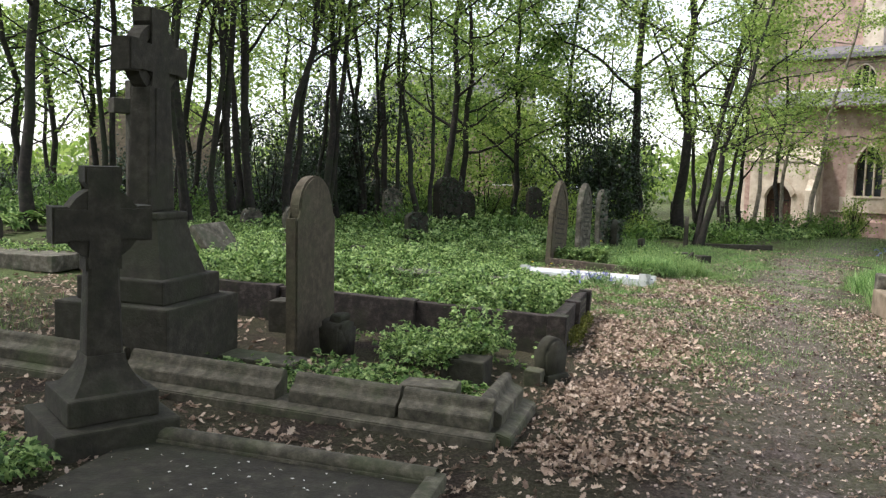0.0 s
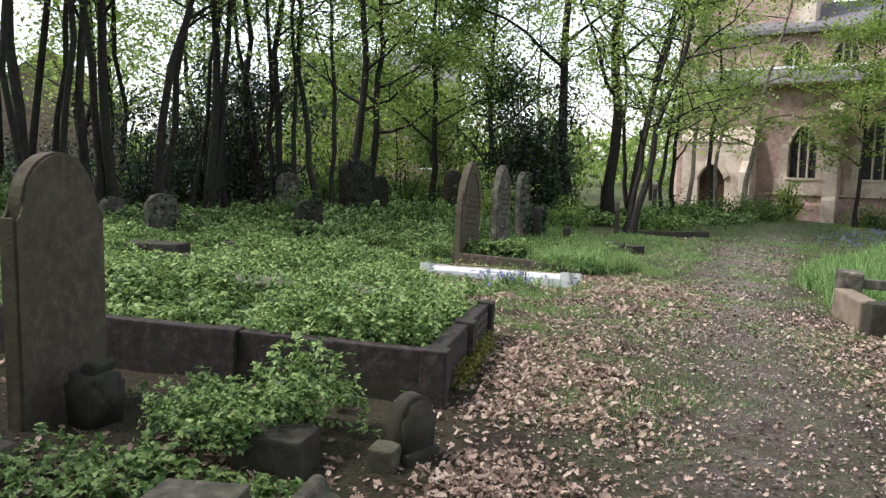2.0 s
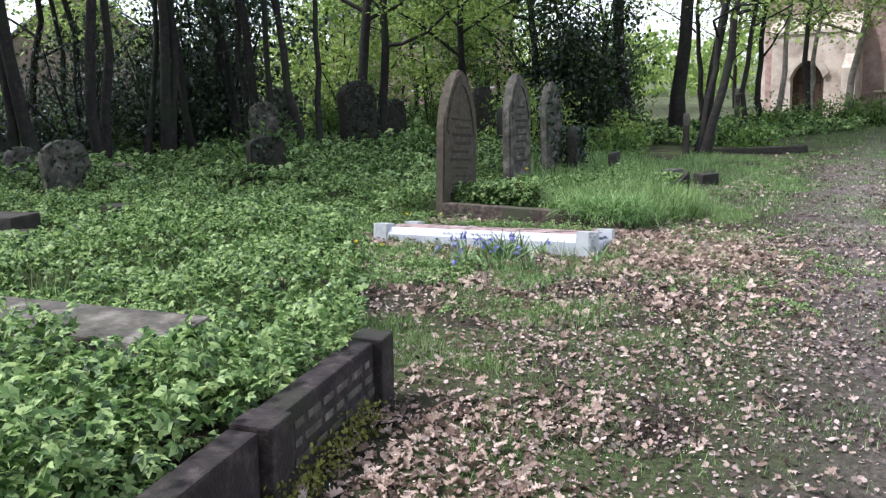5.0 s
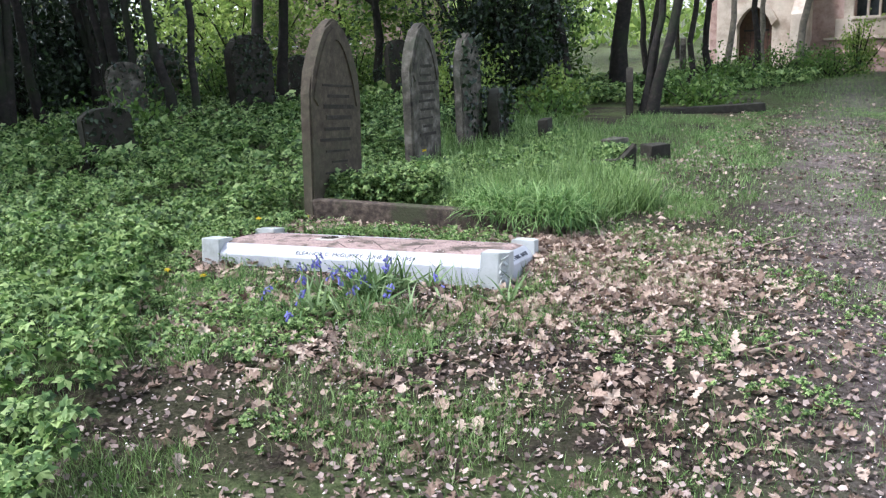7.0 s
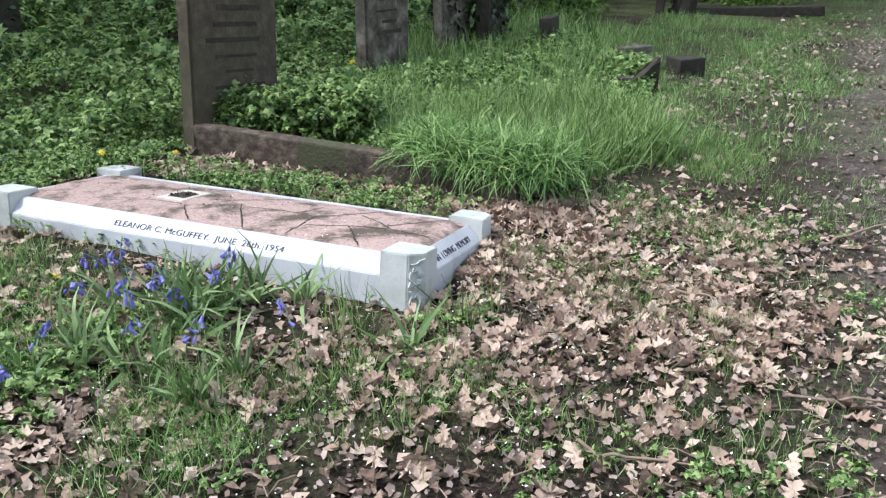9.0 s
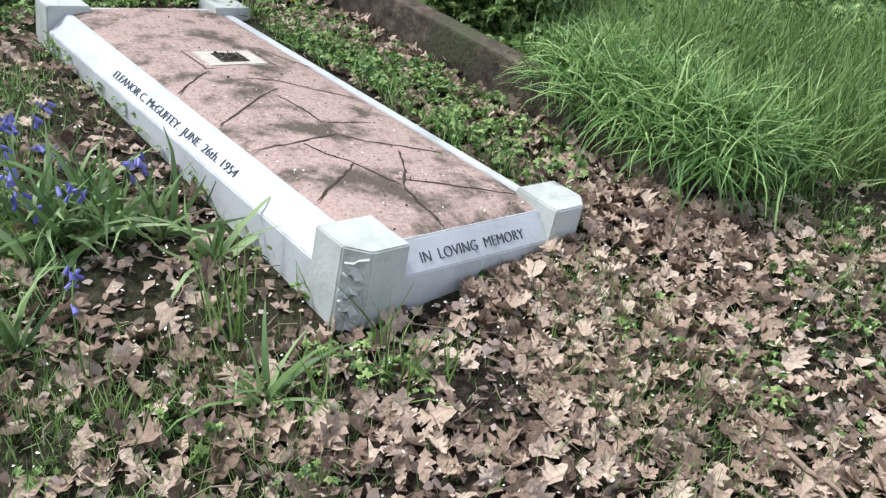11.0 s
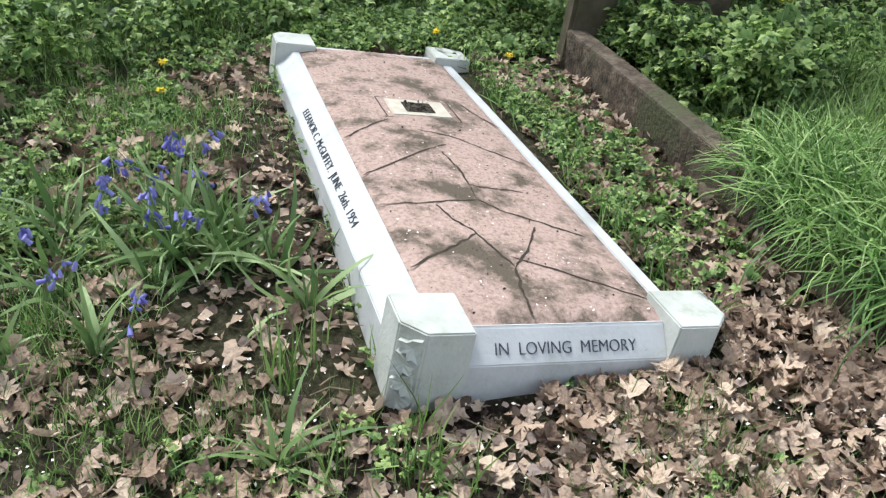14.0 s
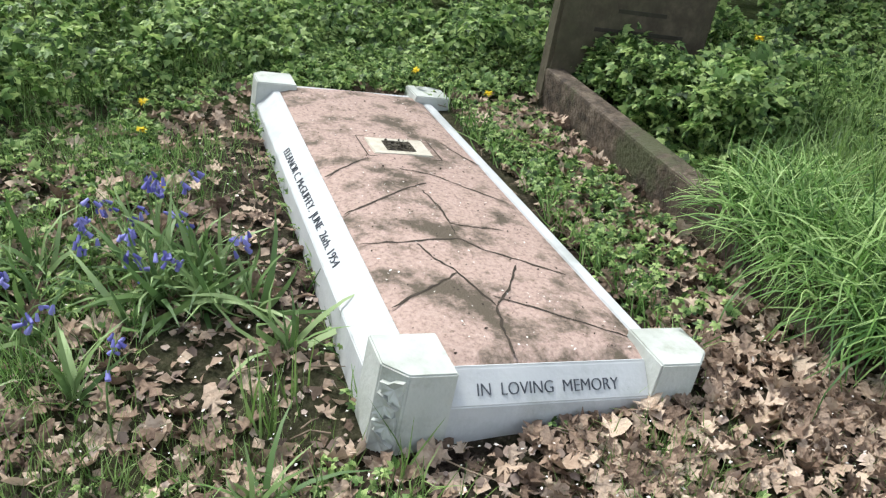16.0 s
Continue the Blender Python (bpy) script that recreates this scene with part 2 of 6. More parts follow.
def tube_arrays(points, radii, sides=7):
    """Places and faces of a tapered tube along a line of points."""
    p = np.asarray(points, float)
    d = np.gradient(p, axis=0)
    d /= np.linalg.norm(d, axis=1)[:, None] + 1e-9
    a = np.cross(d, (0.31, 0.77, 0.2))
    a /= np.linalg.norm(a, axis=1)[:, None] + 1e-9
    b = np.cross(d, a)
    ang = np.linspace(0, 2 * math.pi, sides, endpoint=False)
    r = np.asarray(radii, float)[:, None, None]
    v = p[:, None, :] + r * (np.cos(ang)[None, :, None] * a[:, None, :] + np.sin(ang)[None, :, None] * b[:, None, :])
    n = len(p)
    i = np.arange(n - 1)[:, None] * sides
    j = np.arange(sides)[None, :]
    k = (j + 1) % sides
    f = np.stack([i + j, i + k, i + sides + k, i + sides + j], -1).reshape(-1, 4)
    return v.reshape(-1, 3), f


def joined(pieces):
    vs, fs, n = [], [], 0
    for v, f in pieces:
        vs.append(v)
        fs.append(f + n)
        n += len(v)
    return np.concatenate(vs), np.concatenate(fs)


def tube(name, points, radii, mat, parent=None, sides=7):
    v, f = tube_arrays(points, radii, sides)
    me = mesh_arrays(name, v, f, mat)
    me.polygons.foreach_set("use_smooth", [True] * len(me.polygons))
    ob = new(name, me)
    ob.parent = parent
    return ob


def turns(n, tilt, up=None):
    """n random turns: any heading, leaning by up to tilt radians."""
    h = rng.uniform(0, 2 * math.pi, n)
    a = rng.normal(0, tilt, n)
    b = rng.normal(0, tilt, n)
    ch, sh, ca, sa, cb, sb = np.cos(h), np.sin(h), np.cos(a), np.sin(a), np.cos(b), np.sin(b)
    z, o = np.zeros(n), np.ones(n)
    rz = np.stack([np.stack([ch, -sh, z], -1), np.stack([sh, ch, z], -1), np.stack([z, z, o], -1)], 1)
    rx = np.stack([np.stack([o, z, z], -1), np.stack([z, ca, -sa], -1), np.stack([z, sa, ca], -1)], 1)
    ry = np.stack([np.stack([cb, z, sb], -1), np.stack([z, o, z], -1), np.stack([-sb, z, cb], -1)], 1)
    return rz @ rx @ ry


def scatter(base, faces, places, rot, size):
    """Copies of one small shape, as places and faces of one mesh."""
    n, k = len(places), len(base)
    v = np.einsum("nij,kj->nki", rot, base) * np.asarray(size)[:, None, None] + np.asarray(places)[:, None, :]
    f = faces[None] + (np.arange(n) * k)[:, None, None]
    return v.reshape(-1, 3), f.reshape(-1, faces.shape[1])


def stuff(name, v, f, mat, label, category, parent=None):
    ob = new(name, mesh_arrays(name, v, f, mat))
    ob.parent = parent
    if parent is None:
        tagged(ob, label, category, kind="stuff")
    else:
        tagged(ob, kind="stuff")
    return ob


# small leaf shapes, one unit long
DIAMOND = np.array([(0, 0, 0), (0.28, 0.45, 0.06), (0, 1, -0.08), (-0.28, 0.45, 0.06)])
DIAMOND_F = np.array([(0, 1, 2, 3)])
OVATE = np.array([(0, 0, 0), (0.3, 0.3, 0.07), (0.27, 0.62, 0.05), (0, 1, -0.14), (-0.27, 0.62, 0.05), (-0.3, 0.3, 0.07), (0, 0.45, -0.02)])
OVATE_F = np.array([(6, 0, 1), (6, 1, 2), (6, 2, 3), (6, 3, 4), (6, 4, 5), (6, 5, 0)])


# a compound leaf of five pointed leaflets
_lf = []
for _a, _s in ((0, 0.62), (50, 0.55), (-50, 0.55), (105, 0.42), (-105, 0.42)):
    _c, _n = math.cos(radians(_a)), math.sin(radians(_a))
    _lf += [(x * _c * _s - y * _n * _s, 0.3 + x * _n * _s + y * _c * _s, z * _s + (0.02 if _a else 0.0) - 0.12 * y * _s) for x, y, z in DIAMOND * (1.15, 1, 1.8)]
COMPOUND = np.array(_lf)
COMPOUND_F = np.arange(20).reshape(5, 4)


def lobed_leaf(seed, curl):
    r = random.Random(seed)
    rim = [(0.0, 0.0)]
    right = [(0.06, 0.14), (0.19, 0.24), (0.11, 0.34), (0.3, 0.45), (0.15, 0.55), (0.31, 0.68), (0.14, 0.76), (0.15, 0.9)]
    left = []
    for x, y in right:
        rim.append((x * r.uniform(0.85, 1.2), y + r.uniform(-0.03, 0.03)))
        left.append((-x * r.uniform(0.85, 1.2), y + r.uniform(-0.03, 0.03)))
    rim.append((0.0, 1.0))
    rim += left[::-1]
    pts = [(x, y, curl * (2.6 * x * x + 0.5 * (y - 0.5) ** 2) + r.uniform(-0.075, 0.075)) for x, y in rim] + [(0, 0.5, -0.03)]
    n = len(rim)
    return np.array(pts), np.array([(n, i, (i + 1) % n) for i in range(n)])


def blade(bend, wide=0.05, segs=5):
    """A grass blade, one unit long, that arches over along +y by bend radians."""
    pts, f = [], []
    y = z = 0.0
    for i in range(segs + 1):
        s = i / segs
        w = wide * (1 - s ** 1.8) + 0.002
        pts += [(-w, y, z), (w, y, z)]
        y += math.sin(bend * (s + 0.5 / segs)) / segs
        z += math.cos(bend * (s + 0.5 / segs)) / segs
        if i:
            f.append((2 * i - 2, 2 * i - 1, 2 * i + 1, 2 * i))
    return np.array(pts), np.array(f)


def blades(places, height, wide, bends, tilt=0.25, segs=4):
    out = []
    kind = rng.integers(0, len(bends), len(places))
    for i, b in enumerate(bends):
        p = places[kind == i]
        if len(p):
            base, f = blade(b, wide, segs)
            out.append(scatter(base, f, p, turns(len(p), tilt), height * rng.uniform(0.5, 1.25, len(p))))
    return joined(out)


def within(n, poly):
    """n random places on the ground inside a convex or simple polygon."""
    poly = np.asarray(poly, float)
    lo, hi = poly.min(0), poly.max(0)
    got = np.zeros((0, 2))
    while len(got) < n:
        p = rng.uniform(lo, hi, (n * 2, 2))
        inside = np.zeros(len(p), bool)
        j = len(poly) - 1
        for i in range(len(poly)):
            (xi, yi), (xj, yj) = poly[i], poly[j]
            c = ((yi > p[:, 1]) != (yj > p[:, 1])) & (p[:, 0] < (xj - xi) * (p[:, 1] - yi) / (yj - yi + 1e-12) + xi)
            inside ^= c
            j = i
        got = np.concatenate([got, p[inside]])
    return got[:n]


def on_ground(p, up=0.0):
    return np.column_stack([p, ground_z(p[:, 0], p[:, 1]) + up])


def patchy(p, scale, lo, hi, seed=0.0):
    """A smooth random value between 0 and 1 at each place."""
    v = np.array([noise.noise((x * scale + seed, y * scale - seed, seed)) for x, y in p])
    return np.clip((v - lo) / (hi - lo), 0, 1)


# ---- plan: heading of the graves, and lines of the path ----
UX, UY = math.cos(radians(-16)), math.sin(radians(-16))
PATH_LINE = np.array([(1.2, 1.0), (2.1, 4.4), (2.8, 6.1), (3.6, 7.8), (4.7, 10.6), (6.7, 15.4), (9.0, 19.8), (11.8, 24.4), (15.0, 30.2), (17.5, 33.0)])


def path_distance(x, y):
    best = np.full(np.shape(x), 1e9)
    for a, b in zip(PATH_LINE[:-1], PATH_LINE[1:]):
        d = b - a
        t = np.clip(((x - a[0]) * d[0] + (y - a[1]) * d[1]) / (d @ d), 0, 1)
        best = np.minimum(best, np.hypot(x - a[0] - t * d[0], y - a[1] - t * d[1]))
    return best


# ---- ground ----
def build_ground():
    xs = np.unique(np.concatenate([np.linspace(-900, -60, 12), np.linspace(-60, -8, 30), np.linspace(-8, 12, 170), np.linspace(12, 60, 40), np.linspace(60, 900, 12)]))
    ys = np.unique(np.concatenate([np.linspace(-900, -10, 14), np.linspace(-10, 20, 230), np.linspace(20, 70, 50), np.linspace(70, 900, 12)]))
    gx, gy = np.meshgrid(xs, ys)
    z = ground_z(gx, gy)
    near = (np.abs(gx) < 40) & (gy > -10) & (gy < 60)
    bump = np.array([noise.noise((x * 1.7, y * 1.7, 0)) * 0.02 + noise.noise((x * 6, y * 6, 4)) * 0.008 if k else 0.0
                     for x, y, k in zip(gx.ravel(), gy.ravel(), near.ravel())]).reshape(gx.shape)
    z = z + bump
    v = np.column_stack([gx.ravel(), gy.ravel(), z.ravel()])
    ny, nx = gx.shape
    i = (np.arange(ny - 1)[:, None] * nx + np.arange(nx - 1)[None, :]).ravel()
    f = np.stack([i, i + 1, i + nx + 1, i + nx], -1)
    m = bpy.data.materials.new("woodland_soil")
    m.use_nodes = True
    nt = m.node_tree
    n, link = nt.nodes, nt.links.new
    b = n["Principled BSDF"]
    geo = n.new("ShaderNodeNewGeometry")

    def tex(scale, detail=8.0):
        t = n.new("ShaderNodeTexNoise")
        t.inputs["Scale"].default_value, t.inputs["Detail"].default_value, t.inputs["Roughness"].default_value = scale, detail, 0.7
        link(geo.outputs["Position"], t.inputs["Vector"])
        return t.outputs["Fac"]

    def ramp(fac, stops):
        r = n.new("ShaderNodeValToRGB")
        for q, (p, c) in enumerate(stops):
            e = r.color_ramp.elements[q] if q < 2 else r.color_ramp.elements.new(p)
            e.position, e.color = p, (*c, 1)
        link(fac, r.inputs["Fac"])
        return r.outputs["Color"]

    def mix(fac, a, c):
        x = n.new("ShaderNodeMix")
        x.data_type = "RGBA"
        link(fac, x.inputs["Factor"])
        link(a, x.inputs["A"])
        link(c, x.inputs["B"])
        return x.outputs["Result"]

    soil = ramp(tex(48, 10), [(0.34, (0.01, 0.007, 0.005)), (0.48, (0.038, 0.027, 0.02)), (0.58, (0.075, 0.056, 0.042)), (0.7, (0.16, 0.125, 0.1))])
    green = ramp(tex(22), [(0.3, (0.035, 0.045, 0.016)), (0.5, (0.085, 0.11, 0.04)), (0.72, (0.17, 0.19, 0.085))])
    trodden = ramp(tex(30), [(0.32, (0.06, 0.044, 0.038)), (0.5, (0.21, 0.168, 0.152)), (0.7, (0.42, 0.355, 0.33))])
    patch = n.new("ShaderNodeMapRange")
    patch.inputs["From Min"].default_value, patch.inputs["From Max"].default_value = 0.4, 0.52
    link(tex(1.4, 8), patch.inputs["Value"])
    path = n.new("ShaderNodeAttribute")
    path.attribute_name = "path"
    meadow = n.new("ShaderNodeAttribute")
    meadow.attribute_name = "meadow"
    mul = n.new("ShaderNodeMath")
    mul.operation = "MULTIPLY"
    link(patch.outputs["Result"], mul.inputs[0])
    link(meadow.outputs["Fac"], mul.inputs[1])
    col = mix(mul.outputs[0], soil, green)
    wob = n.new("ShaderNodeMath")
    wob.operation = "MULTIPLY"
    pr = n.new("ShaderNodeMapRange")
    pr.inputs["From Min"].default_value, pr.inputs["From Max"].default_value = 0.3, 0.6
    link(tex(3, 8), pr.inputs["Value"])
    link(pr.outputs["Result"], wob.inputs[0])
    link(path.outputs["Fac"], wob.inputs[1])
    col = mix(wob.outputs[0], col, trodden)
    link(col, b.inputs["Base Color"])
    b.inputs["Roughness"].default_value = 0.95
    b.inputs["Specular IOR Level"].default_value = 0.15
    bp = n.new("ShaderNodeBump")
    bp.inputs["Strength"].default_value, bp.inputs["Distance"].default_value = 1.0, 0.05
    link(tex(45), bp.inputs["Height"])
    link(bp.outputs["Normal"], b.inputs["Normal"])
    me = mesh_arrays("ground", v, f, m)
    pd = path_distance(v[:, 0], v[:, 1])
    a = me.attributes.new("path", "FLOAT", "POINT")
    a.data.foreach_set("value", (np.clip(1.05 - pd / 0.9, 0, 1) * np.clip((v[:, 1] - 6.5) / 5.0, 0.6, 1)).astype(np.float32))
    a = me.attributes.new("meadow", "FLOAT", "POINT")
    a.data.foreach_set("value", (np.clip(0.5 + (pd - 0.4) / 2.0, 0, 1) * (1 - 0.8 * np.clip(np.minimum(v[:, 0] + 5.0, (2.2 - v[:, 0]) / 0.8), 0, 1) * np.clip(np.minimum((v[:, 1] + 0.5) / 2.5, (10.2 - v[:, 1]) / 0.9), 0, 1)) * np.where((v[:, 1] > 10.8) & (v[:, 1] < 15) & (v[:, 0] > 1.3) & (v[:, 0] < 6), 0.3, 1.0)).astype(np.float32))
    tagged(new("ground", me), "brown woodland soil with trodden path and patchy grass", "ground", kind="structure")


build_ground()


# ---- church ----
CH = pose(16.7, 34.17, 0, 0, 0, -40)  # x along the wall, y into the building


def church():
    c = thing("church", CH, "Victorian parish church of cream and red stone with slate roofs", "church")
    g = -1.2

    def wall(name, outline, y0, thick, mat, label=""):
        return part(name, prism(outline, thick, "y", y0), mat, c, label)

    def holed(name, x0, x1, z0, z1, holes, y0, thick, mat, label=""):
        """A wall with openings that have arched heads, built as strips around them."""
        bm = bmesh.new()
        xs = x0
        for (hx, hw, hz, hh, rise) in holes:
            strips = [[(xs, z0), (hx - hw / 2, z0), (hx - hw / 2, z1), (xs, z1)]]
            strips.append([(hx - hw / 2, z0), (hx + hw / 2, z0), (hx + hw / 2, hz), (hx - hw / 2, hz)])
            head = arch(hw, hh, rise, 6, True)[2:]
            half = len(head) // 2
            top = [(hx + a, hz + q) for a, q in head]
            strips.append(top[:half + 1] + [(hx, z1), (hx + hw / 2, z1)])
            strips.append([(hx, z1)] + top[half:] + [(hx - hw / 2, z1)])
            for s in strips:
                if s[1] == s[2] or len(s) < 3 or abs(s[0][1] - s[-1][1]) < 1e-6 and len(s) == 4 and abs(s[2][1] - s[1][1]) < 1e-6:
                    continue
                t = prism(s, thick, "y", y0)
                me = bpy.data.meshes.new("t")
                t.to_mesh(me)
                t.free()
                bm.from_mesh(me)
                bpy.data.meshes.remove(me)
            xs = hx + hw / 2
        t = prism([(xs, z0), (x1, z0), (x1, z1), (xs, z1)], thick, "y", y0)
        me = bpy.data.meshes.new("t")
        t.to_mesh(me)
        t.free()
        bm.from_mesh(me)
        bpy.data.meshes.remove(me)
        bmesh.ops.remove_doubles(bm, verts=bm.verts, dist=0.0005)
        return part(name, bm, mat, c, label)

    def window(hx, hw, hz, hh, rise, y0, lights):
        w = part("window", prism([(hx + a, hz + q) for a, q in arch(hw, hh, rise, 6, True)], 0.03, "y", y0 + 0.22), M_GLASS, c, "dark leaded glass window")
        for i in range(1, lights):
            x = hx - hw / 2 + hw * i / lights
            part("mullion", box(0.07, 0.12, hh * (0.97 if abs(x - hx) < hw * 0.2 else 0.86), (x, y0 + 0.17, hz), 0.015), M_CREAM, w)
        part("sill", box(hw + 0.24, 0.3, 0.1, (hx, y0 + 0.08, hz - 0.1), 0.02), M_CREAM, w)
        outer = [(hx + a * 1.14, hz + q * (1.05 if q > 0 else 1)) for a, q in arch(hw, hh, rise, 8, True)][2:]
        inner = [(hx + a, hz + q) for a, q in arch(hw, hh, rise, 8, True)][2:]
        part("hood", prism(outer + inner[::-1], 0.1, "y", y0 - 0.05), M_CREAM, w)

    wins = [(0.74, 1.0, 0.72, 2.05, 0.75), (3.4, 1.08, 0.72, 2.35, 0.85), (6.3, 1.08, 0.72, 2.35, 0.85), (9.2, 1.08, 0.72, 2.35, 0.85)]
    holed("aisle_wall", -3.9, 12, 0.02, 4.4, wins, 0, 0.4, M_PINK, "red sandstone aisle wall")
    for x, w, z, h, r in wins:
        window(x, w, z, h, r, 0, 3)
        # pale ashlar below the sills and beside the windows
        part("ashlar_band", box(w + 1.1, 0.04, 0.62, (x, -0.012, 0.05), 0.004), M_CREAM, c, "cream ashlar below window")
        for sgn in (-1, 1):
            part("ashlar_jamb", box(0.28, 0.05, 1.35, (x + sgn * (w / 2 + 0.18), -0.014, 0.68), 0.004), M_CREAM, c)
    part("plinth", prism([(0.35, g), (-0.22, g), (-0.22, -0.35), (-0.12, -0.25), (-0.12, -0.03), (0.0, 0.06), (0.35, 0.06)], 13.0, "x", -1.0), M_PINK, c, "stepped stone plinth")
    part("string_course", box(12.6, 0.16, 0.07, (5.7, -0.12, 0.03), 0.015), M_CREAM, c)
    for bx in (1.92, 4.85, 7.75, 10.6):
        b = part("buttress", prism([(0.05, g), (-0.78, g), (-0.78, -0.1), (-0.68, 0.05), (-0.68, 1.95), (-0.42, 2.2), (-0.42, 3.3), (0.0, 3.75), (0.05, 3.75)], 0.5, "x", bx - 0.25, 0.012), M_CREAM, c, "stepped cream stone buttress")
        part("offset", box(0.58, 0.34, 0.06, (bx, -0.6, 1.93), 0.012), M_CREAM, b)
        part("offset", box(0.58, 0.3, 0.06, (bx, -0.33, 3.3), 0.012), M_CREAM, b)
    part("aisle_roof", prism([(-0.3, 4.32), (2.6, 5.15), (2.6, 5.25), (-0.3, 4.44)], 16.1, "x", -3.95), M_SLATE, c, "slate lean-to aisle roof")
    part("gutter", box(16.1, 0.14, 0.1, (4.1, -0.36, 4.3), 0.02), M_WOODDARK, c)
    part("flashing", box(15.9, 0.12, 0.13, (4.1, 2.52, 5.24), 0.02), M_RENDER, c, "pale lead flashing")
    cl = [(x, 0.95, 5.38, 1.0, 0.55) for x in (-0.3, 1.6, 3.5, 5.4, 7.3, 9.2)]
    holed("clerestory_wall", -3.9, 12, 4.0, 6.75, cl, 2.6, 0.4, M_PINK, "red stone clerestory wall")
    for x, w, z, h, r in cl:
        window(x, w, z, h, r, 2.6, 3)
    part("nave_roof", prism([(2.3, 6.7), (6.6, 8.35), (10.9, 6.7), (10.9, 6.85), (6.6, 8.55), (2.3, 6.88)], 16.1, "x", -4.0), M_SLATE, c, "steep slate nave roof")
    part("eaves", box(16.0, 0.2, 0.12, (4.05, 2.45, 6.63), 0.02), M_WOODDARK, c)
    part("far_wall", box(15.9, 0.4, 7.9, (4.05, 10.6, g), 0), M_PINK, c)
    part("end_wall", prism([(0.0, g), (10.8, g), (10.8, 6.7), (6.6, 8.3), (2.6, 6.7), (2.6, 5.1), (0, 4.35)], 0.4, "x", 11.9), M_PINK, c)
    # west part with the door
    dw, dh = 1.12, 2.15
    holed("porch_wall", -3.9, -1.0, g, 2.15, [(-2.66, dw, g + 0.25, dh, 0.62)], -0.5, 0.5, M_CREAM, "cream ashlar porch wall")
    d = part("door", prism([(-2.66 + a, g + 0.25 + q) for a, q in arch(dw, dh, 0.62, 7, True)], 0.08, "y", -0.25), M_WOODDARK, c, "dark arched wooden door")
    for i in range(1, 6):
        part("board_joint", box(0.015, 0.02, 1.55, (-2.66 - dw / 2 + dw * i / 6, -0.255, g + 0.28), 0), M_CRACK, d)
    part("hinge", box(0.8, 0.02, 0.06, (-2.66, -0.262, g + 0.7), 0.004), M_RUBBER, d)
    part("hinge", box(0.8, 0.02, 0.06, (-2.66, -0.262, g + 1.6), 0.004), M_RUBBER, d)
    outer = [(-2.66 + a * 1.3, g + 0.25 + q * 1.12) for a, q in arch(dw, dh, 0.62, 8, True)][2:]
    inner = [(-2.66 + a, g + 0.25 + q) for a, q in arch(dw, dh, 0.62, 8, True)][2:]
    part("door_hood", prism(outer + inner[::-1], 0.16, "y", -0.6), M_CREAM, d, "moulded stone arch")
    part("door_step", box(1.7, 0.5, 0.25, (-2.66, -0.55, g), 0.02), M_CREAM, c)
    part("porch_coping", prism([(-0.55, 2.1), (-0.55, 2.2), (0.0, 2.75), (0.0, 2.1)], 3.1, "x", -4.0), M_CREAM, c, "sloping stone coping over the doorway")
    part("aisle_end", prism([(0.0, g), (2.6, g), (2.6, 5.1), (0, 4.35)], 0.4, "x", -4.3), M_PINK, c)
    part("buttress", prism([(0.0, g), (-0.7, g), (-0.7, 0.9), (-0.3, 1.35), (-0.3, 1.9), (0.0, 2.3)], 0.45, "x", -1.35, 0.01), M_CREAM, c, "cream stone buttress").location.y = -0.5
    # tower
    part("tower", box(5.0, 5.0, 20.2, (-2.7, 6.1, g), 0.05), M_PINK, c, "tall square stone tower")
    for sx in (-5.2, -0.2):
        part("tower_buttress", box(0.9, 0.9, 17.5, (sx, 3.6, g), 0.05, 0.85), M_CREAM, c)
    for z in (6.9, 12.0, 16.5):
        part("tower_string", box(5.2, 5.2, 0.2, (-2.7, 6.1, z), 0.03), M_CREAM, c)
    w = part("tower_window", prism([(-2.7 + a, 13 + q) for a, q in arch(1.6, 3.0, 1.0, 6, True)], 0.1, "y", 3.54), M_GLASS, c)
    part("parapet", box(5.4, 5.4, 0.8, (-2.7, 6.1, 18.9), 0.04), M_CREAM, c)


church()


# ---- the white marble grave ----
def grave_frame():
    u = Vector((math.cos(-0.3986), math.sin(-0.3986), 0))
    v = Vector((-u.y, u.x, 0))
    # it has sunk on one side
    u3 = (u + Vector((0, 0, -0.0103))).normalized()
    v3 = (v + Vector((0, 0, -0.1506))).normalized()
    n3 = u3.cross(v3).normalized()
    v3 = n3.cross(u3)
    m = Matrix((u3, v3, n3)).transposed().to_4x4()
    m.translation = Vector((2.4675, 13.6111, -0.1736))
    return m


GM = grave_frame()
# half spacings of the post centres, along and across
GL, GW = 1.0057, 0.3446


def text_mesh(body, size, depth=0.002, spacing=1.0):
    cu = bpy.data.curves.new("text", "FONT")
    cu.body, cu.size, cu.extrude, cu.space_character = body, size, depth, spacing
    cu.align_x = "CENTER"
    cu.offset = -0.018 * size
    ob = bpy.data.objects.new("text", cu)
    scene.collection.objects.link(ob)
    bpy.context.view_layer.update()
    me = bpy.data.meshes.new_from_object(ob.evaluated_get(bpy.context.evaluated_depsgraph_get()))
    bpy.data.objects.remove(ob)
    bpy.data.curves.remove(cu)
    return me


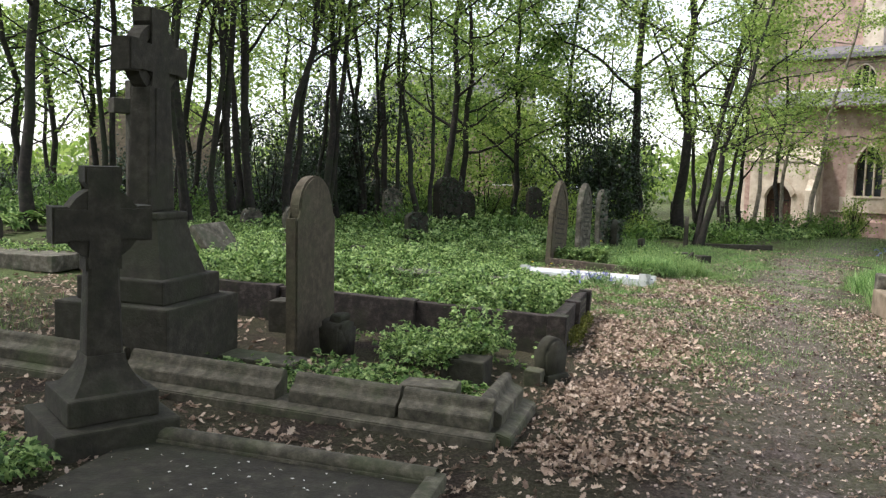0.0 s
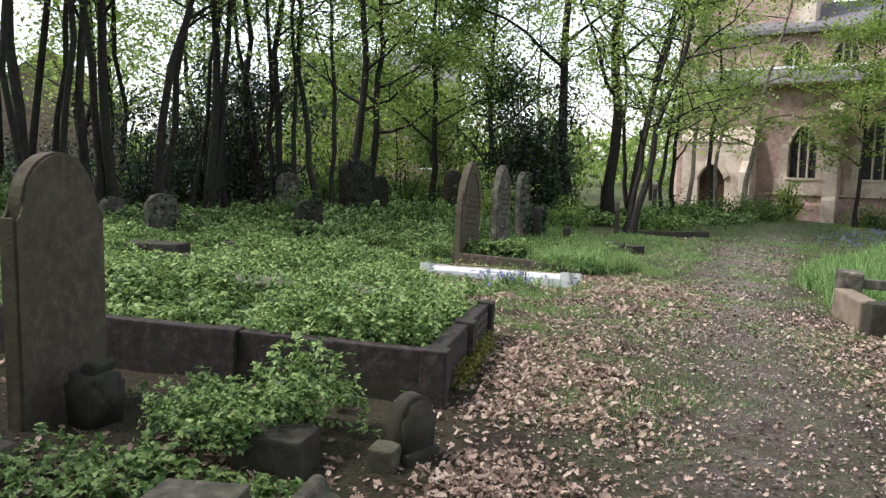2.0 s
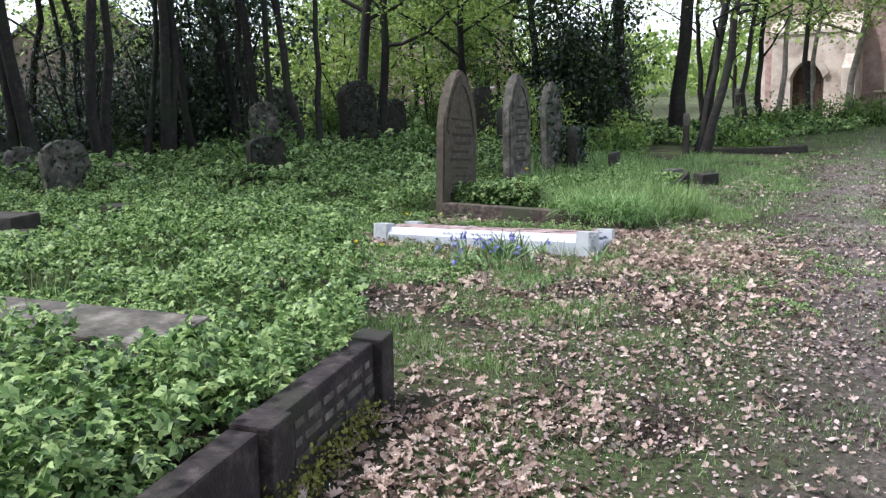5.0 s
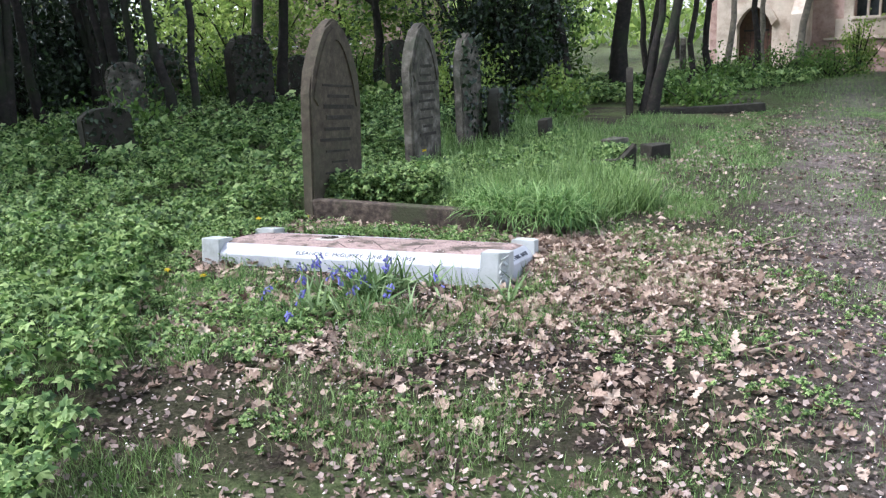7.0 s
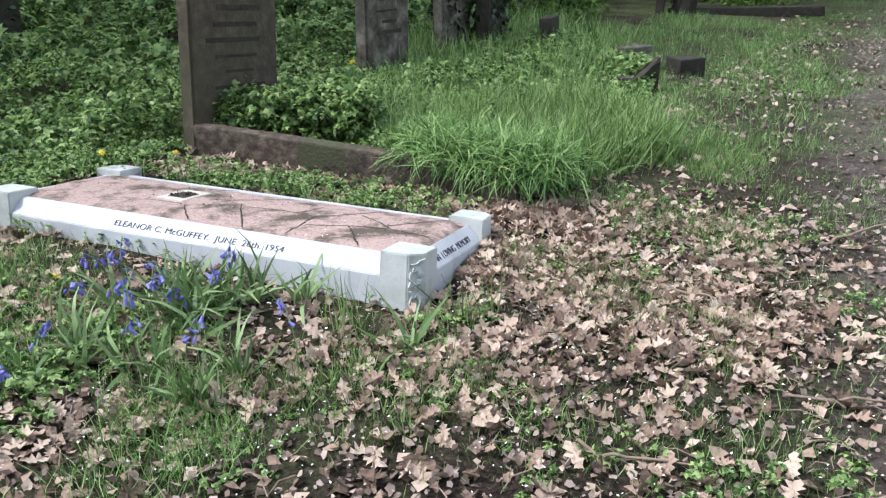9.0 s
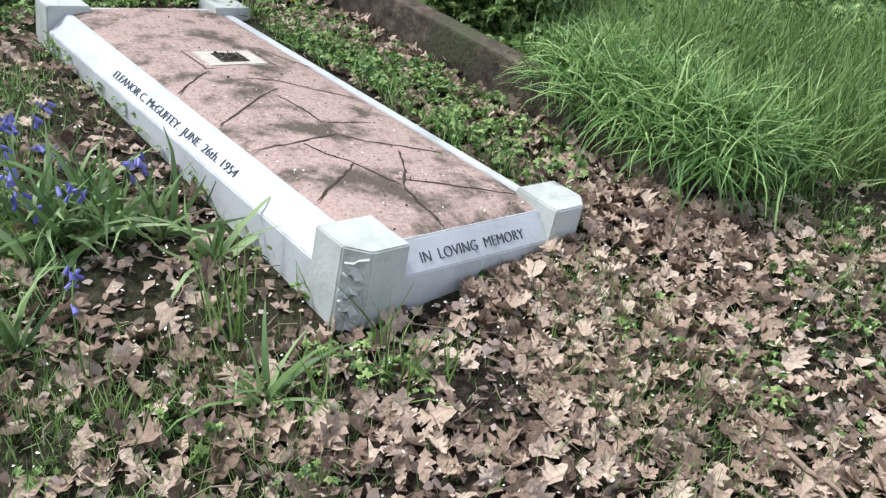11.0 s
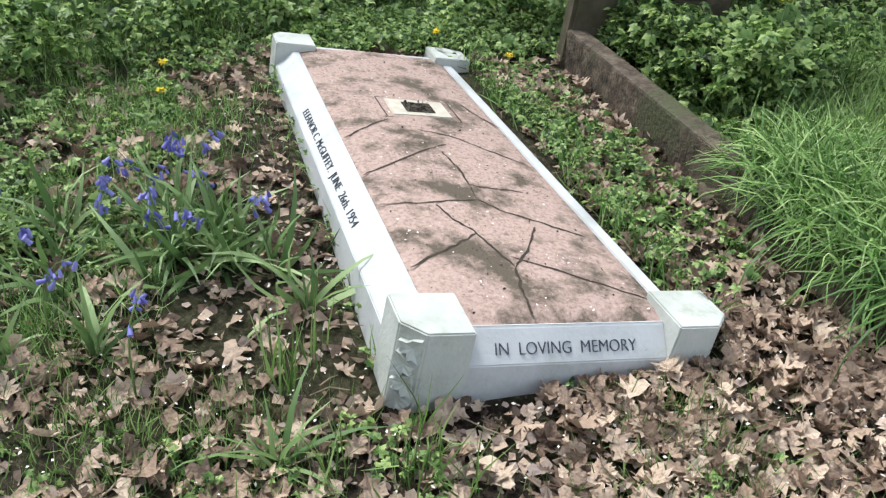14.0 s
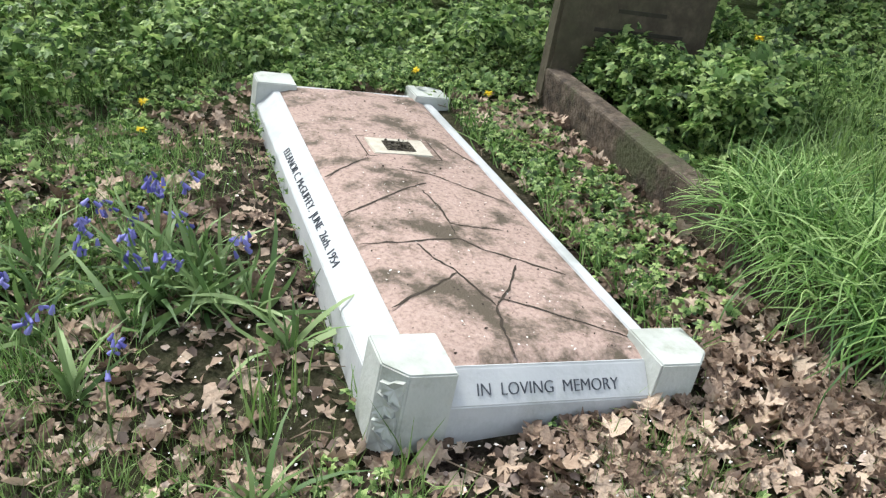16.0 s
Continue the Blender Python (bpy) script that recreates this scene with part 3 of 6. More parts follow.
def lettering(body, size, width, m, parent, mat=None):
    """Words cut letter by letter, each letter a mesh of its own."""
    me = text_mesh(body, size)
    bm = bmesh.new()
    bm.from_mesh(me)
    bpy.data.meshes.remove(me)
    xs = [v.co.x for v in bm.verts]
    k = width / (max(xs) - min(xs))
    spans, seen = [], set()
    for v0 in bm.verts:
        if v0 in seen:
            continue
        group, todo = [], [v0]
        seen.add(v0)
        while todo:
            v = todo.pop()
            group.append(v)
            for e in v.link_edges:
                o = e.other_vert(v)
                if o not in seen:
                    seen.add(o)
                    todo.append(o)
        gx = [v.co.x for v in group]
        spans.append([min(gx), max(gx), group])
    spans.sort(key=lambda q: q[0])
    letters = []
    for lo, hi, group in spans:
        if letters and lo < letters[-1][1] - 0.3 * (hi - lo):
            letters[-1][1] = max(letters[-1][1], hi)
            letters[-1][2].extend(group)
        else:
            letters.append([lo, hi, group])
    turn = m @ Matrix.Diagonal((k, 1, 1, 1))
    for lo, hi, group in letters:
        at = {v: i for i, v in enumerate(group)}
        faces = {f for v in group for f in v.link_faces}
        one = bpy.data.meshes.new("letter")
        one.from_pydata([turn @ v.co for v in group], [], [[at[v] for v in f.verts] for f in faces])
        one.materials.append(mat or M_INK)
        new("letter", one).parent = parent
    bm.free()


def marble_grave():
    g = thing("grave_surround", GM, "white marble kerb grave with corner posts and cracked pink slab", "grave")
    # posts stand 0.2 above the ground; the top of the posts is the frame's plane
    for sx in (-1, 1):
        for sy in (-1, 1):
            a, ch = 0.0815, 0.05 if sx > 0 else 0.035
            pts = [(-a, -a), (a, -a), (a, a), (-a, a)]
            out = []
            for px, py in pts:
                if px * sx > 0 and py * sy > 0:
                    c1, c2 = (px - sx * ch, py), (px, py - sy * ch)
                    out += [c1, c2] if (sx * sy < 0) else [c2, c1]
                else:
                    out.append((px, py))
            cx, cy = sx * GL, sy * GW
            bm = bmesh.new()
            lo = [bm.verts.new((cx + x * 1.04, cy + y * 1.04, -0.36)) for x, y in out]
            hi = [bm.verts.new((cx + x, cy + y, 0.0)) for x, y in out]
            bm.faces.new(lo[::-1])
            bm.faces.new(hi)
            for i in range(len(out)):
                j = (i + 1) % len(out)
                bm.faces.new((lo[i], lo[j], hi[j], hi[i]))
            bmesh.ops.recalc_face_normals(bm, faces=bm.faces)
            bmesh.ops.bevel(bm, geom=bm.edges[:], offset=0.004, segments=2, affect="EDGES")
            p = part("corner_post", bm, M_MARBLE_OLD, g, "weathered white marble corner post")
            if sx > 0 and sy < 0:
                # ivy leaves carved down the cut corner
                for k in range(4):
                    rim = [(0, -0.02), (0.3, -0.28), (0.42, 0.02), (0.75, 0.12), (0.4, 0.42), (0.32, 0.75), (0, 1.15), (-0.32, 0.75), (-0.4, 0.42), (-0.75, 0.12), (-0.42, 0.02), (-0.3, -0.28)]
                    bm = bmesh.new()
                    mid = bm.verts.new((0, 0.016, 0.004))
                    vs = [bm.verts.new((x * 0.046, y * 0.046, 0.013)) for x, y in rim]
                    low = [bm.verts.new((x * 0.046, y * 0.046, -0.006)) for x, y in rim]
                    for i in range(len(rim)):
                        j = (i + 1) % len(rim)
                        bm.faces.new((mid, vs[i], vs[j]))
                        bm.faces.new((vs[i], low[i], low[j], vs[j]))
                    mm = Matrix.Translation((cx + sx * (a - ch / 2), cy + sy * (a - ch / 2), -0.06 - 0.05 * k)) @ Matrix.Rotation(radians(45), 4, "Z") @ Matrix.Rotation(radians(90), 4, "X") @ Matrix.Rotation(radians((-35, 30, -25, 25)[k]), 4, "Z")
                    bmesh.ops.transform(bm, matrix=mm, verts=bm.verts)
                    part("carved_leaf", bm, M_MARBLE_OLD, p, "carved ivy leaf")
    # kerbs: a plumb foot, a sloping face that bears the lettering, a narrow flat top
    prof = [(-0.078, -0.36), (-0.076, -0.096), (-0.017, -0.033), (-0.013, -0.03), (0.012, -0.03), (0.016, -0.36)]
    ln = 2 * (GL - 0.08)
    for sy in (-1, 1):
        shape = prof if sy < 0 else [(-0.06, -0.36), (-0.055, -0.094), (0.004, -0.033), (0.008, -0.03), (0.046, -0.03), (0.05, -0.36)]
        pr = [(sy * (GW - a), z) for a, z in shape]
        k = part("side_kerb", prism(pr, ln, "x", -ln / 2, 0.003), M_MARBLE, g, "pale marble side kerb with sloping face")
        if sy < 0:
            slope = Vector((0, 0.059, 0.063)).normalized()
            nrm = Vector((1, 0, 0)).cross(slope)
            mm = Matrix((Vector((1, 0, 0)), slope, nrm)).transposed().to_4x4()
            mm.translation = Vector((0.07, sy * GW - 0.0585, -0.0775)) + nrm * 0.0012
            lettering("ELEANOR C. McGUFFEY.  JUNE  26th. 1954", 0.04, 0.84, mm, k)
    pr = [(GL - a, z) for a, z in prof[:-2]] + [(GL + 0.01, -0.03), (GL + 0.008, -0.36)]
    wd = 2 * (GW - 0.08)
    k = part("foot_kerb", prism(pr, wd, "y", -wd / 2, 0.003), M_MARBLE, g, "white marble foot kerb with incised words")
    slope = Vector((-0.059, 0, 0.063)).normalized()
    nrm = Vector((0, 1, 0)).cross(slope)
    mm = Matrix((Vector((0, 1, 0)), slope, nrm)).transposed().to_4x4()
    mm.translation = Vector((GL + 0.0605, -0.01, -0.0795)) + nrm * 0.0012
    lettering("IN  LOVING  MEMORY", 0.042, 0.37, mm, k)
    pr = [(-GL + a, z) for a, z in prof]
    part("head_kerb", prism(pr, wd, "y", -wd / 2, 0.003), M_MARBLE, g)
    # the cast slab, a little domed
    bm = bmesh.new()
    nx, ny = 40, 16
    x0, x1, y0, y1 = -GL - 0.005, GL + 0.008, -GW + 0.013, GW - 0.047
    rows = []
    for i in range(nx + 1):
        r = []
        for j in range(ny + 1):
            x, y = x0 + (x1 - x0) * i / nx, y0 + (y1 - y0) * j / ny
            z = -0.026 + 0.006 * noise.noise((x * 3, y * 3, 2)) + 0.012 * (1 - (2 * j / ny - 1) ** 2)
            if i in (0, nx) or j in (0, ny):
                z = -0.034
            r.append(bm.verts.new((x, y, z)))
        rows.append(r)
    for i in range(nx):
        for j in range(ny):
            bm.faces.new((rows[i][j], rows[i + 1][j], rows[i + 1][j + 1], rows[i][j + 1]))
    slab = part("slab", bm, M_SLAB, g, "cracked pink concrete slab with dark lichen", True)

    def top_z(x, y):
        jj = (y - y0) / (y1 - y0)
        return -0.026 + 0.006 * noise.noise((x * 3, y * 3, 2)) + 0.012 * (1 - (2 * jj - 1) ** 2)

    r = random.Random(5)
    cracks = [[(0.442, -0.325), (0.43, -0.16), (0.412, -0.018)], [(0.439, -0.158), (0.54, -0.13), (0.616, -0.091), (0.787, -0.048)], [(0.616, -0.091), (0.7, -0.21), (0.778, -0.325)],
              [(0.787, -0.048), (0.9, -0.075), (1.0, -0.09)], [(0.787, -0.048), (0.69, 0.03), (0.578, 0.096)], [(0.74, -0.04), (0.83, 0.1), (0.939, 0.27)], [(0.412, -0.018), (0.318, -0.012), (0.34, 0.07), (0.355, 0.153)],
              [(0.412, -0.018), (0.481, 0.03), (0.56, 0.14), (0.622, 0.24)], [(0.071, -0.025), (0.2, -0.005), (0.318, -0.012)], [(0.25, -0.325), (0.16, -0.2), (0.06, -0.07), (0.011, 0.013)], [(-0.023, -0.325), (-0.11, -0.23), (-0.19, -0.14)],
              [(-0.1, -0.06), (-0.06, 0.06), (0.03, 0.16), (0.13, 0.27)], [(-0.42, 0.2), (-0.3, 0.24), (-0.2, 0.29)]]
    for line in cracks:
        pts = []
        for (ax, ay), (bx, by) in zip(line[:-1], line[1:]):
            for s in range(6):
                t = s / 6
                pts.append((ax + (bx - ax) * t + r.uniform(-0.004, 0.004), ay + (by - ay) * t + r.uniform(-0.003, 0.003)))
        pts.append(line[-1])
        bm = bmesh.new()
        prev = None
        for i, (x, y) in enumerate(pts):
            w = r.uniform(0.0018, 0.005) * (0.35 if i in (0, len(pts) - 1) else 1)
            dx, dy = (line[-1][0] - line[0][0]), (line[-1][1] - line[0][1])
            l = math.hypot(dx, dy) + 1e-6
            nx_, ny_ = -dy / l * w, dx / l * w
            cur = (bm.verts.new((x + nx_, y + ny_, top_z(x, y) + 0.0012)), bm.verts.new((x - nx_, y - ny_, top_z(x, y) + 0.0012)))
            if prev:
                bm.faces.new((prev[0], prev[1], cur[1], cur[0]))
            prev = cur
        part("crack", bm, M_CRACK, slab)
    # the sunk flower holder with its pale rim
    px, py = -0.31, 0.005
    bm = prism([(px - 0.078, py - 0.112), (px + 0.078, py - 0.112), (px + 0.078, py + 0.112), (px - 0.078, py + 0.112)], 0.02, "z", -0.03, 0.003)
    rim = part("vase_block", bm, material("pale_cast_stone", [(0.3, (0.36, 0.33, 0.27)), (0.7, (0.52, 0.48, 0.41))], 30, stain=(0.24, 0.21, 0.165), stain_scale=9, stain_lo=0.55, stain_hi=0.75), g, "pale square flower-holder block")
    bm = prism([(px - 0.046, py - 0.055), (px + 0.046, py - 0.055), (px + 0.046, py + 0.055), (px - 0.046, py + 0.055)], 0.004, "z", -0.012)
    part("grille", bm, M_CRACK, rim, "dark gravel-filled opening")
    v, f = scatter(OVATE, OVATE_F, np.column_stack([rng.uniform(px - 0.043, px + 0.043, 160), rng.uniform(py - 0.05, py + 0.05, 160), np.full(160, -0.006)]), turns(160, 0.6), rng.uniform(0.008, 0.016, 160))
    stuff("gravel", v, f, M_GREY, "", "", rim)
    for a, q in ((-0.1, 0.1),):
        for (xa, ya), (xb, yb) in (((px + a, py - 0.14), (px + a, py + 0.14)), ((px + q, py - 0.14), (px + q, py + 0.14)), ((px + a, py - 0.14), (px + q, py - 0.14)), ((px + a, py + 0.14), (px + q, py + 0.14))):
            w = 0.0022
            bm = bmesh.new()
            pts = [(min(xa, xb) - w, min(ya, yb) - w), (max(xa, xb) + w, min(ya, yb) - w), (max(xa, xb) + w, max(ya, yb) + w), (min(xa, xb) - w, max(ya, yb) + w)]
            bm.faces.new([bm.verts.new((x, y, top_z(x, y) + 0.0015)) for x, y in pts])
            part("groove", bm, M_CRACK, slab)
    # dirt, grit and petals that lie on the slab
    n = 500
    p = np.column_stack([rng.uniform(x0 + 0.02, x1 - 0.02, n), rng.uniform(y0 + 0.03, y1 - 0.03, n)])
    p = np.column_stack([p, [top_z(x, y) + 0.001 for x, y in p]])
    v, f = scatter(DIAMOND, DIAMOND_F, p[:170], turns(170, 0.2), rng.uniform(0.004, 0.012, 170))
    stuff("fallen_petals", v, f, M_PETAL, "", "", slab)
    v, f = scatter(OVATE, OVATE_F, p[170:], turns(n - 170, 0.5), rng.uniform(0.003, 0.011, n - 170))
    stuff("grit", v, f, M_CRACK, "", "", slab)


marble_grave()


# ---- headstones, crosses and kerbs ----
def stone_pose(x, y, deg=-16, lean=0.0, back=0.0, sink=0.05):
    """A stone whose face looks along the heading deg; lean tips it to its side, back tips it backwards."""
    return pose(x, y, float(ground_z(x, y)) - sink, 0, 0, deg) @ pose(0, 0, 0, lean, -back, 0)


def headstone(x, y, w, h, t, rise, mat, label, deg=-16, lean=0.0, back=0.0, pointed=False, shoulder=0.0, lines=0, ivy=0, border=False, group="churchyard headstones"):
    s = thing("headstone", stone_pose(x, y, deg, lean, back), label, "headstone", group)
    # local x is the face's normal, local y its width
    outline = arch(w, h, rise, 8, pointed, shoulder)
    bm = prism(outline, t, "x", -t / 2)
    bmesh.ops.bevel(bm, geom=[e for e in bm.edges if abs(e.verts[0].co.x - e.verts[1].co.x) < 1e-6], offset=min(0.018, t * 0.15), segments=2, affect="EDGES")
    slab = part("slab", bm, mat, s)
    if border:
        outer = [(a * 0.9, 0.25 + (q - 0.25) * 0.955) for a, q in outline[2:]]
        inner = [(a * 0.76, 0.25 + (q - 0.25) * 0.88) for a, q in outline[2:]]
        part("moulding", prism(outer + inner[::-1], 0.02, "x", t / 2 - 0.005), mat, s, "raised pointed moulding")
    r = random.Random(int(x * 100) + int(y * 10))
    for i in range(lines):
        z = h - rise * 0.75 - 0.09 * (i + 1)
        if z < 0.35:
            break
        ll = w * r.uniform(0.3, 0.62)
        part("inscription_line", box(0.006, ll, r.choice((0.018, 0.026, 0.034)), (t / 2 + 0.001, r.uniform(-0.03, 0.03), z), 0.002), M_SOOT, slab)
    if ivy:
        n = ivy
        yy, zz = rng.uniform(-w / 2 - 0.03, w / 2 + 0.03, n), h * rng.uniform(0, 1, n) ** 0.8
        side = rng.choice((-1, 1), n) * (t / 2 + rng.uniform(0.0, 0.06, n))
        v, f = scatter(OVATE * 1.0, OVATE_F, np.column_stack([side, yy, np.clip(zz, 0, h * 1.02)]), turns(n, 1.0), rng.uniform(0.04, 0.085, n))
        stuff("ivy", v, f, M_LDARK, "", "", s)
        tagged(s.children[-1], "dark clinging ivy")
    return s


def cross_head(cz, span, arm, up, depth, waist, flare):
    """A cross of four arms that flare towards their ends, cut from one slab: half outline by quarter turns."""
    pts = []
    for k, ln in enumerate((span, up, span, arm)):
        a = math.pi / 2 * k
        for along, side in ((waist * 1.12, -waist), (ln * 0.62, -waist * 1.02), (ln * 0.72, -flare), (ln, -flare), (ln, flare), (ln * 0.72, flare), (ln * 0.62, waist * 1.02)):
            pts.append((along * math.cos(a) - side * math.sin(a), cz + along * math.sin(a) + side * math.cos(a)))
    bm = prism(pts, depth, "x", -depth / 2)
    bmesh.ops.bevel(bm, geom=[e for e in bm.edges if abs(e.verts[0].co.x - e.verts[1].co.x) < 1e-6], offset=0.012, segments=2, affect="EDGES")
    return bm


def stone_ring(cz, r0, r1, depth, n=28):
    bm = bmesh.new()
    ring = []
    for i in range(n):
        a = 2 * math.pi * i / n
        ring.append([bm.verts.new((x, r * math.cos(a), cz + r * math.sin(a))) for r, x in ((r0, -depth), (r1, -depth), (r1, depth), (r0, depth))])
    for i in range(n):
        p, q = ring[i], ring[(i + 1) % n]
        for k in range(4):
            bm.faces.new((p[k], p[(k + 1) % 4], q[(k + 1) % 4], q[k]))
    bmesh.ops.bevel(bm, geom=[e for e in bm.edges if e.calc_face_angle(0) > 1.2], offset=0.008, segments=1, affect="EDGES")
    return bm


def flared(w0, d0, w1, d1, z0, h, n=7, power=1.8):
    """A block whose sides sweep in as they rise."""
    bm = bmesh.new()
    rows = []
    for i in range(n + 1):
        k = (1 - i / n) ** power
        w, d, z = w1 + (w0 - w1) * k, d1 + (d0 - d1) * k, z0 + h * i / n
        rows.append([bm.verts.new((sx * w / 2, sy * d / 2, z)) for sx, sy in ((-1, -1), (1, -1), (1, 1), (-1, 1))])
    bm.faces.new(rows[0][::-1])
    bm.faces.new(rows[-1])
    for p, q in zip(rows[:-1], rows[1:]):
        for k in range(4):
            bm.faces.new((p[k], p[(k + 1) % 4], q[(k + 1) % 4], q[k]))
    return bm


def tall_cross():
    """A wheel cross on a stepped pedestal."""
    z0 = float(ground_z(-2.26, 6.14)) - 0.05
    c = thing("celtic_cross_monument", pose(-2.26, 6.14, z0, 0, 1.0, -16), "tall dark stone wheel-cross monument on stepped pedestal", "monument")
    part("lower_step", box(0.98, 0.98, 0.6, (0, 0, 0), 0.018), M_SOOT, c)
    part("upper_step", box(0.76, 0.76, 0.18, (0, 0, 0.6), 0.018), M_SOOT, c)
    part("pedestal", flared(0.6, 0.6, 0.38, 0.38, 0.78, 0.43, 8, 1.25), M_SOOT, c, "swept tapering stone pedestal")
    part("neck", box(0.4, 0.4, 0.055, (0, 0, 1.21), 0.018), M_SOOT, c)
    part("shaft", box(0.21, 0.33, 0.95, (0, 0, 1.265), 0.022, 0.82), M_SOOT, c, "tapered stone shaft")
    part("carved_panel", box(0.026, 0.17, 0.8, (0.09, 0, 1.4), 0.008, 0.85), M_SOOT, c)
    cz = 2.425
    part("cross_head", cross_head(cz, 0.36, 0.28, 0.37, 0.17, 0.085, 0.12), M_SOOT, c, "flared stone arms of the cross")
    part("wheel", stone_ring(cz, 0.17, 0.26, 0.06), M_SOOT, c, "pierced stone ring")


def small_cross():
    z0 = float(ground_z(-1.9, 4.3)) - 0.05
    c = thing("celtic_cross", pose(-1.92, 4.4, z0, 0, 2.5, -50), "weathered stone wheel cross on two-step base beside a ledger", "monument")
    part("lower_step", box(0.66, 0.68, 0.22, (0, 0, 0), 0.015), M_SOOT, c)
    part("upper_step", box(0.47, 0.5, 0.15, (0, 0, 0.22), 0.015), M_SOOT, c)
    part("foot", flared(0.36, 0.4, 0.18, 0.21, 0.37, 0.2, 6, 1.7), M_SOOT, c, "flared stone foot")
    part("shaft", box(0.17, 0.21, 0.62, (0, 0, 0.55), 0.04, 0.8, 3), M_SOOT, c, "tapered eight-sided shaft")
    cz = 1.31
    part("cross_head", cross_head(cz, 0.27, 0.26, 0.32, 0.14, 0.07, 0.1), M_SOOT, c, "flared stone arms of the cross")
    part("wheel", stone_ring(cz, 0.11, 0.205, 0.055, 24), M_SOOT, c, "stone wheel ring")


def plain_cross(x, y, deg):
    z0 = float(ground_z(x, y)) - 0.05
    c = thing("stone_cross", pose(x, y, z0, 0, 0, deg), "plain dark stone cross behind the tall monument", "monument")
    part("base", box(0.7, 0.7, 0.4, (0, 0, 0), 0.02), M_SOOT, c)
    part("plinth", box(0.45, 0.45, 0.35, (0, 0, 0.4), 0.02, 0.75), M_SOOT, c)
    part("shaft", box(0.16, 0.2, 1.9, (0, 0, 0.75), 0.015, 0.9), M_SOOT, c)
    part("cross_arm", box(0.16, 0.66, 0.2, (0, 0, 2.2), 0.015), M_SOOT, c)


tall_cross()
small_cross()
plain_cross(-4.2, 11.0, -40)

# first headstone, round head on shoulders
headstone(-1.14, 7.05, 0.8, 1.6, 0.11, 0.36, M_HEAD, "tall brown stone headstone with rounded shouldered head", shoulder=0.07)
# the pair of pointed ones and those beside the white grave
headstone(2.1, 15.1, 0.76, 1.66, 0.11, 0.62, M_HEAD, "pointed brown headstone with inscription and ivy at its foot", -29, lean=-6.5, pointed=True, lines=11, border=True)
headstone(2.93, 17.1, 0.66, 1.62, 0.12, 0.5, M_GREY, "pointed grey weathered headstone in long grass", -29, lean=-3, pointed=True, lines=9, border=True)
headstone(3.55, 18.35, 0.6, 1.5, 0.12, 0.42, M_GREY, "grey headstone half covered in ivy", -28, pointed=True, ivy=420)
headstone(3.95, 18.7, 0.6, 0.82, 0.14, 0.2, M_SOOT, "low dark headstone wrapped in ivy", -20, ivy=420)
headstone(3.0, 22.1, 0.5, 1.0, 0.1, 0.25, M_SOOT, "dark headstone among shrubs", -16)
headstone(0.05, 23.3, 0.78, 1.5, 0.3, 0.35, M_SOOT, "dark headstone smothered in ivy", -50, ivy=900)
headstone(0.68, 25.2, 0.55, 1.08, 0.14, 0.28, M_SOOT, "dark round-headed headstone among ferns", -50, ivy=260)
headstone(-0.6, 17.6, 0.58, 0.76, 0.16, 0.12, M_SOOT, "squat dark headstone grown with ivy", -45, ivy=260)
headstone(-1.34, 20.8, 0.55, 1.15, 0.14, 0.2, M_GREY, "leafy grey headstone under trees", -50, ivy=300)
headstone(-4.24, 17.7, 0.5, 0.62, 0.14, 0.18, M_GREY, "small grey rounded headstone below trees, topped with ivy", -40, lean=-6, ivy=90)
headstone(-3.0, 16.6, 0.62, 0.8, 0.14, 0.22, M_GREY, "mossy grey headstone leaning among nettles, ivy on top", -40, lean=4, ivy=190)
headstone(6.68, 22.5, 0.5, 0.85, 0.12, 0.25, M_SOOT, "thin dark headstone beside slim tree", -16, lean=-5, pointed=True)
headstone(2.7, 24.8, 0.6, 1.35, 0.14, 0.25, M_SOOT, "dark headstone in undergrowth", -50, ivy=160)
headstone(-2.0, 25.2, 0.7, 1.35, 0.13, 0.3, M_GREY, "tall grey headstone under dense trees", -50)
headstone(-5.5, 21.0, 0.6, 0.9, 0.14, 0.25, M_GREY, "grey headstone among tree stems", -16, lean=3)
headstone(-3.6, 22.5, 0.55, 1.05, 0.13, 0.25, M_SOOT, "dark headstone in the grove", -16, lean=-3)
headstone(-7.6, 13.4, 0.6, 0.55, 0.14, 0.2, M_SOOT, "low dark headstone at the grove's edge", -16, lean=5)
headstone(-9.0, 15.2, 0.6, 0.7, 0.14, 0.2, M_GREY, "low grey headstone among trunks", -16)
headstone(5.6, 26.3, 0.5, 1.2, 0.13, 0.25, M_GREY, "grey headstone before the large trees", -16)
headstone(10.3, 30.5, 0.6, 1.2, 0.14, 0.25, M_GREY, "grey headstone near the church door", -16)
headstone(8.1, 29.2, 0.55, 1.1, 0.14, 0.25, M_SOOT, "dark headstone under the large trees", -16)


def block(name, x, y, sx, sy, sz, deg, mat, label, category, rx=0.0, ry=0.0, sink=0.03, jitter=0.012, bevel=0.015, lift=0.0):
    z = float(ground_z(x, y)) - sink + lift
    ob = part(name, box(sx, sy, sz, (0, 0, 0), bevel, 1.0, 2, jitter), mat)
    ob.matrix_world = pose(x, y, z, rx, ry, deg)
    return tagged(ob, label, category)


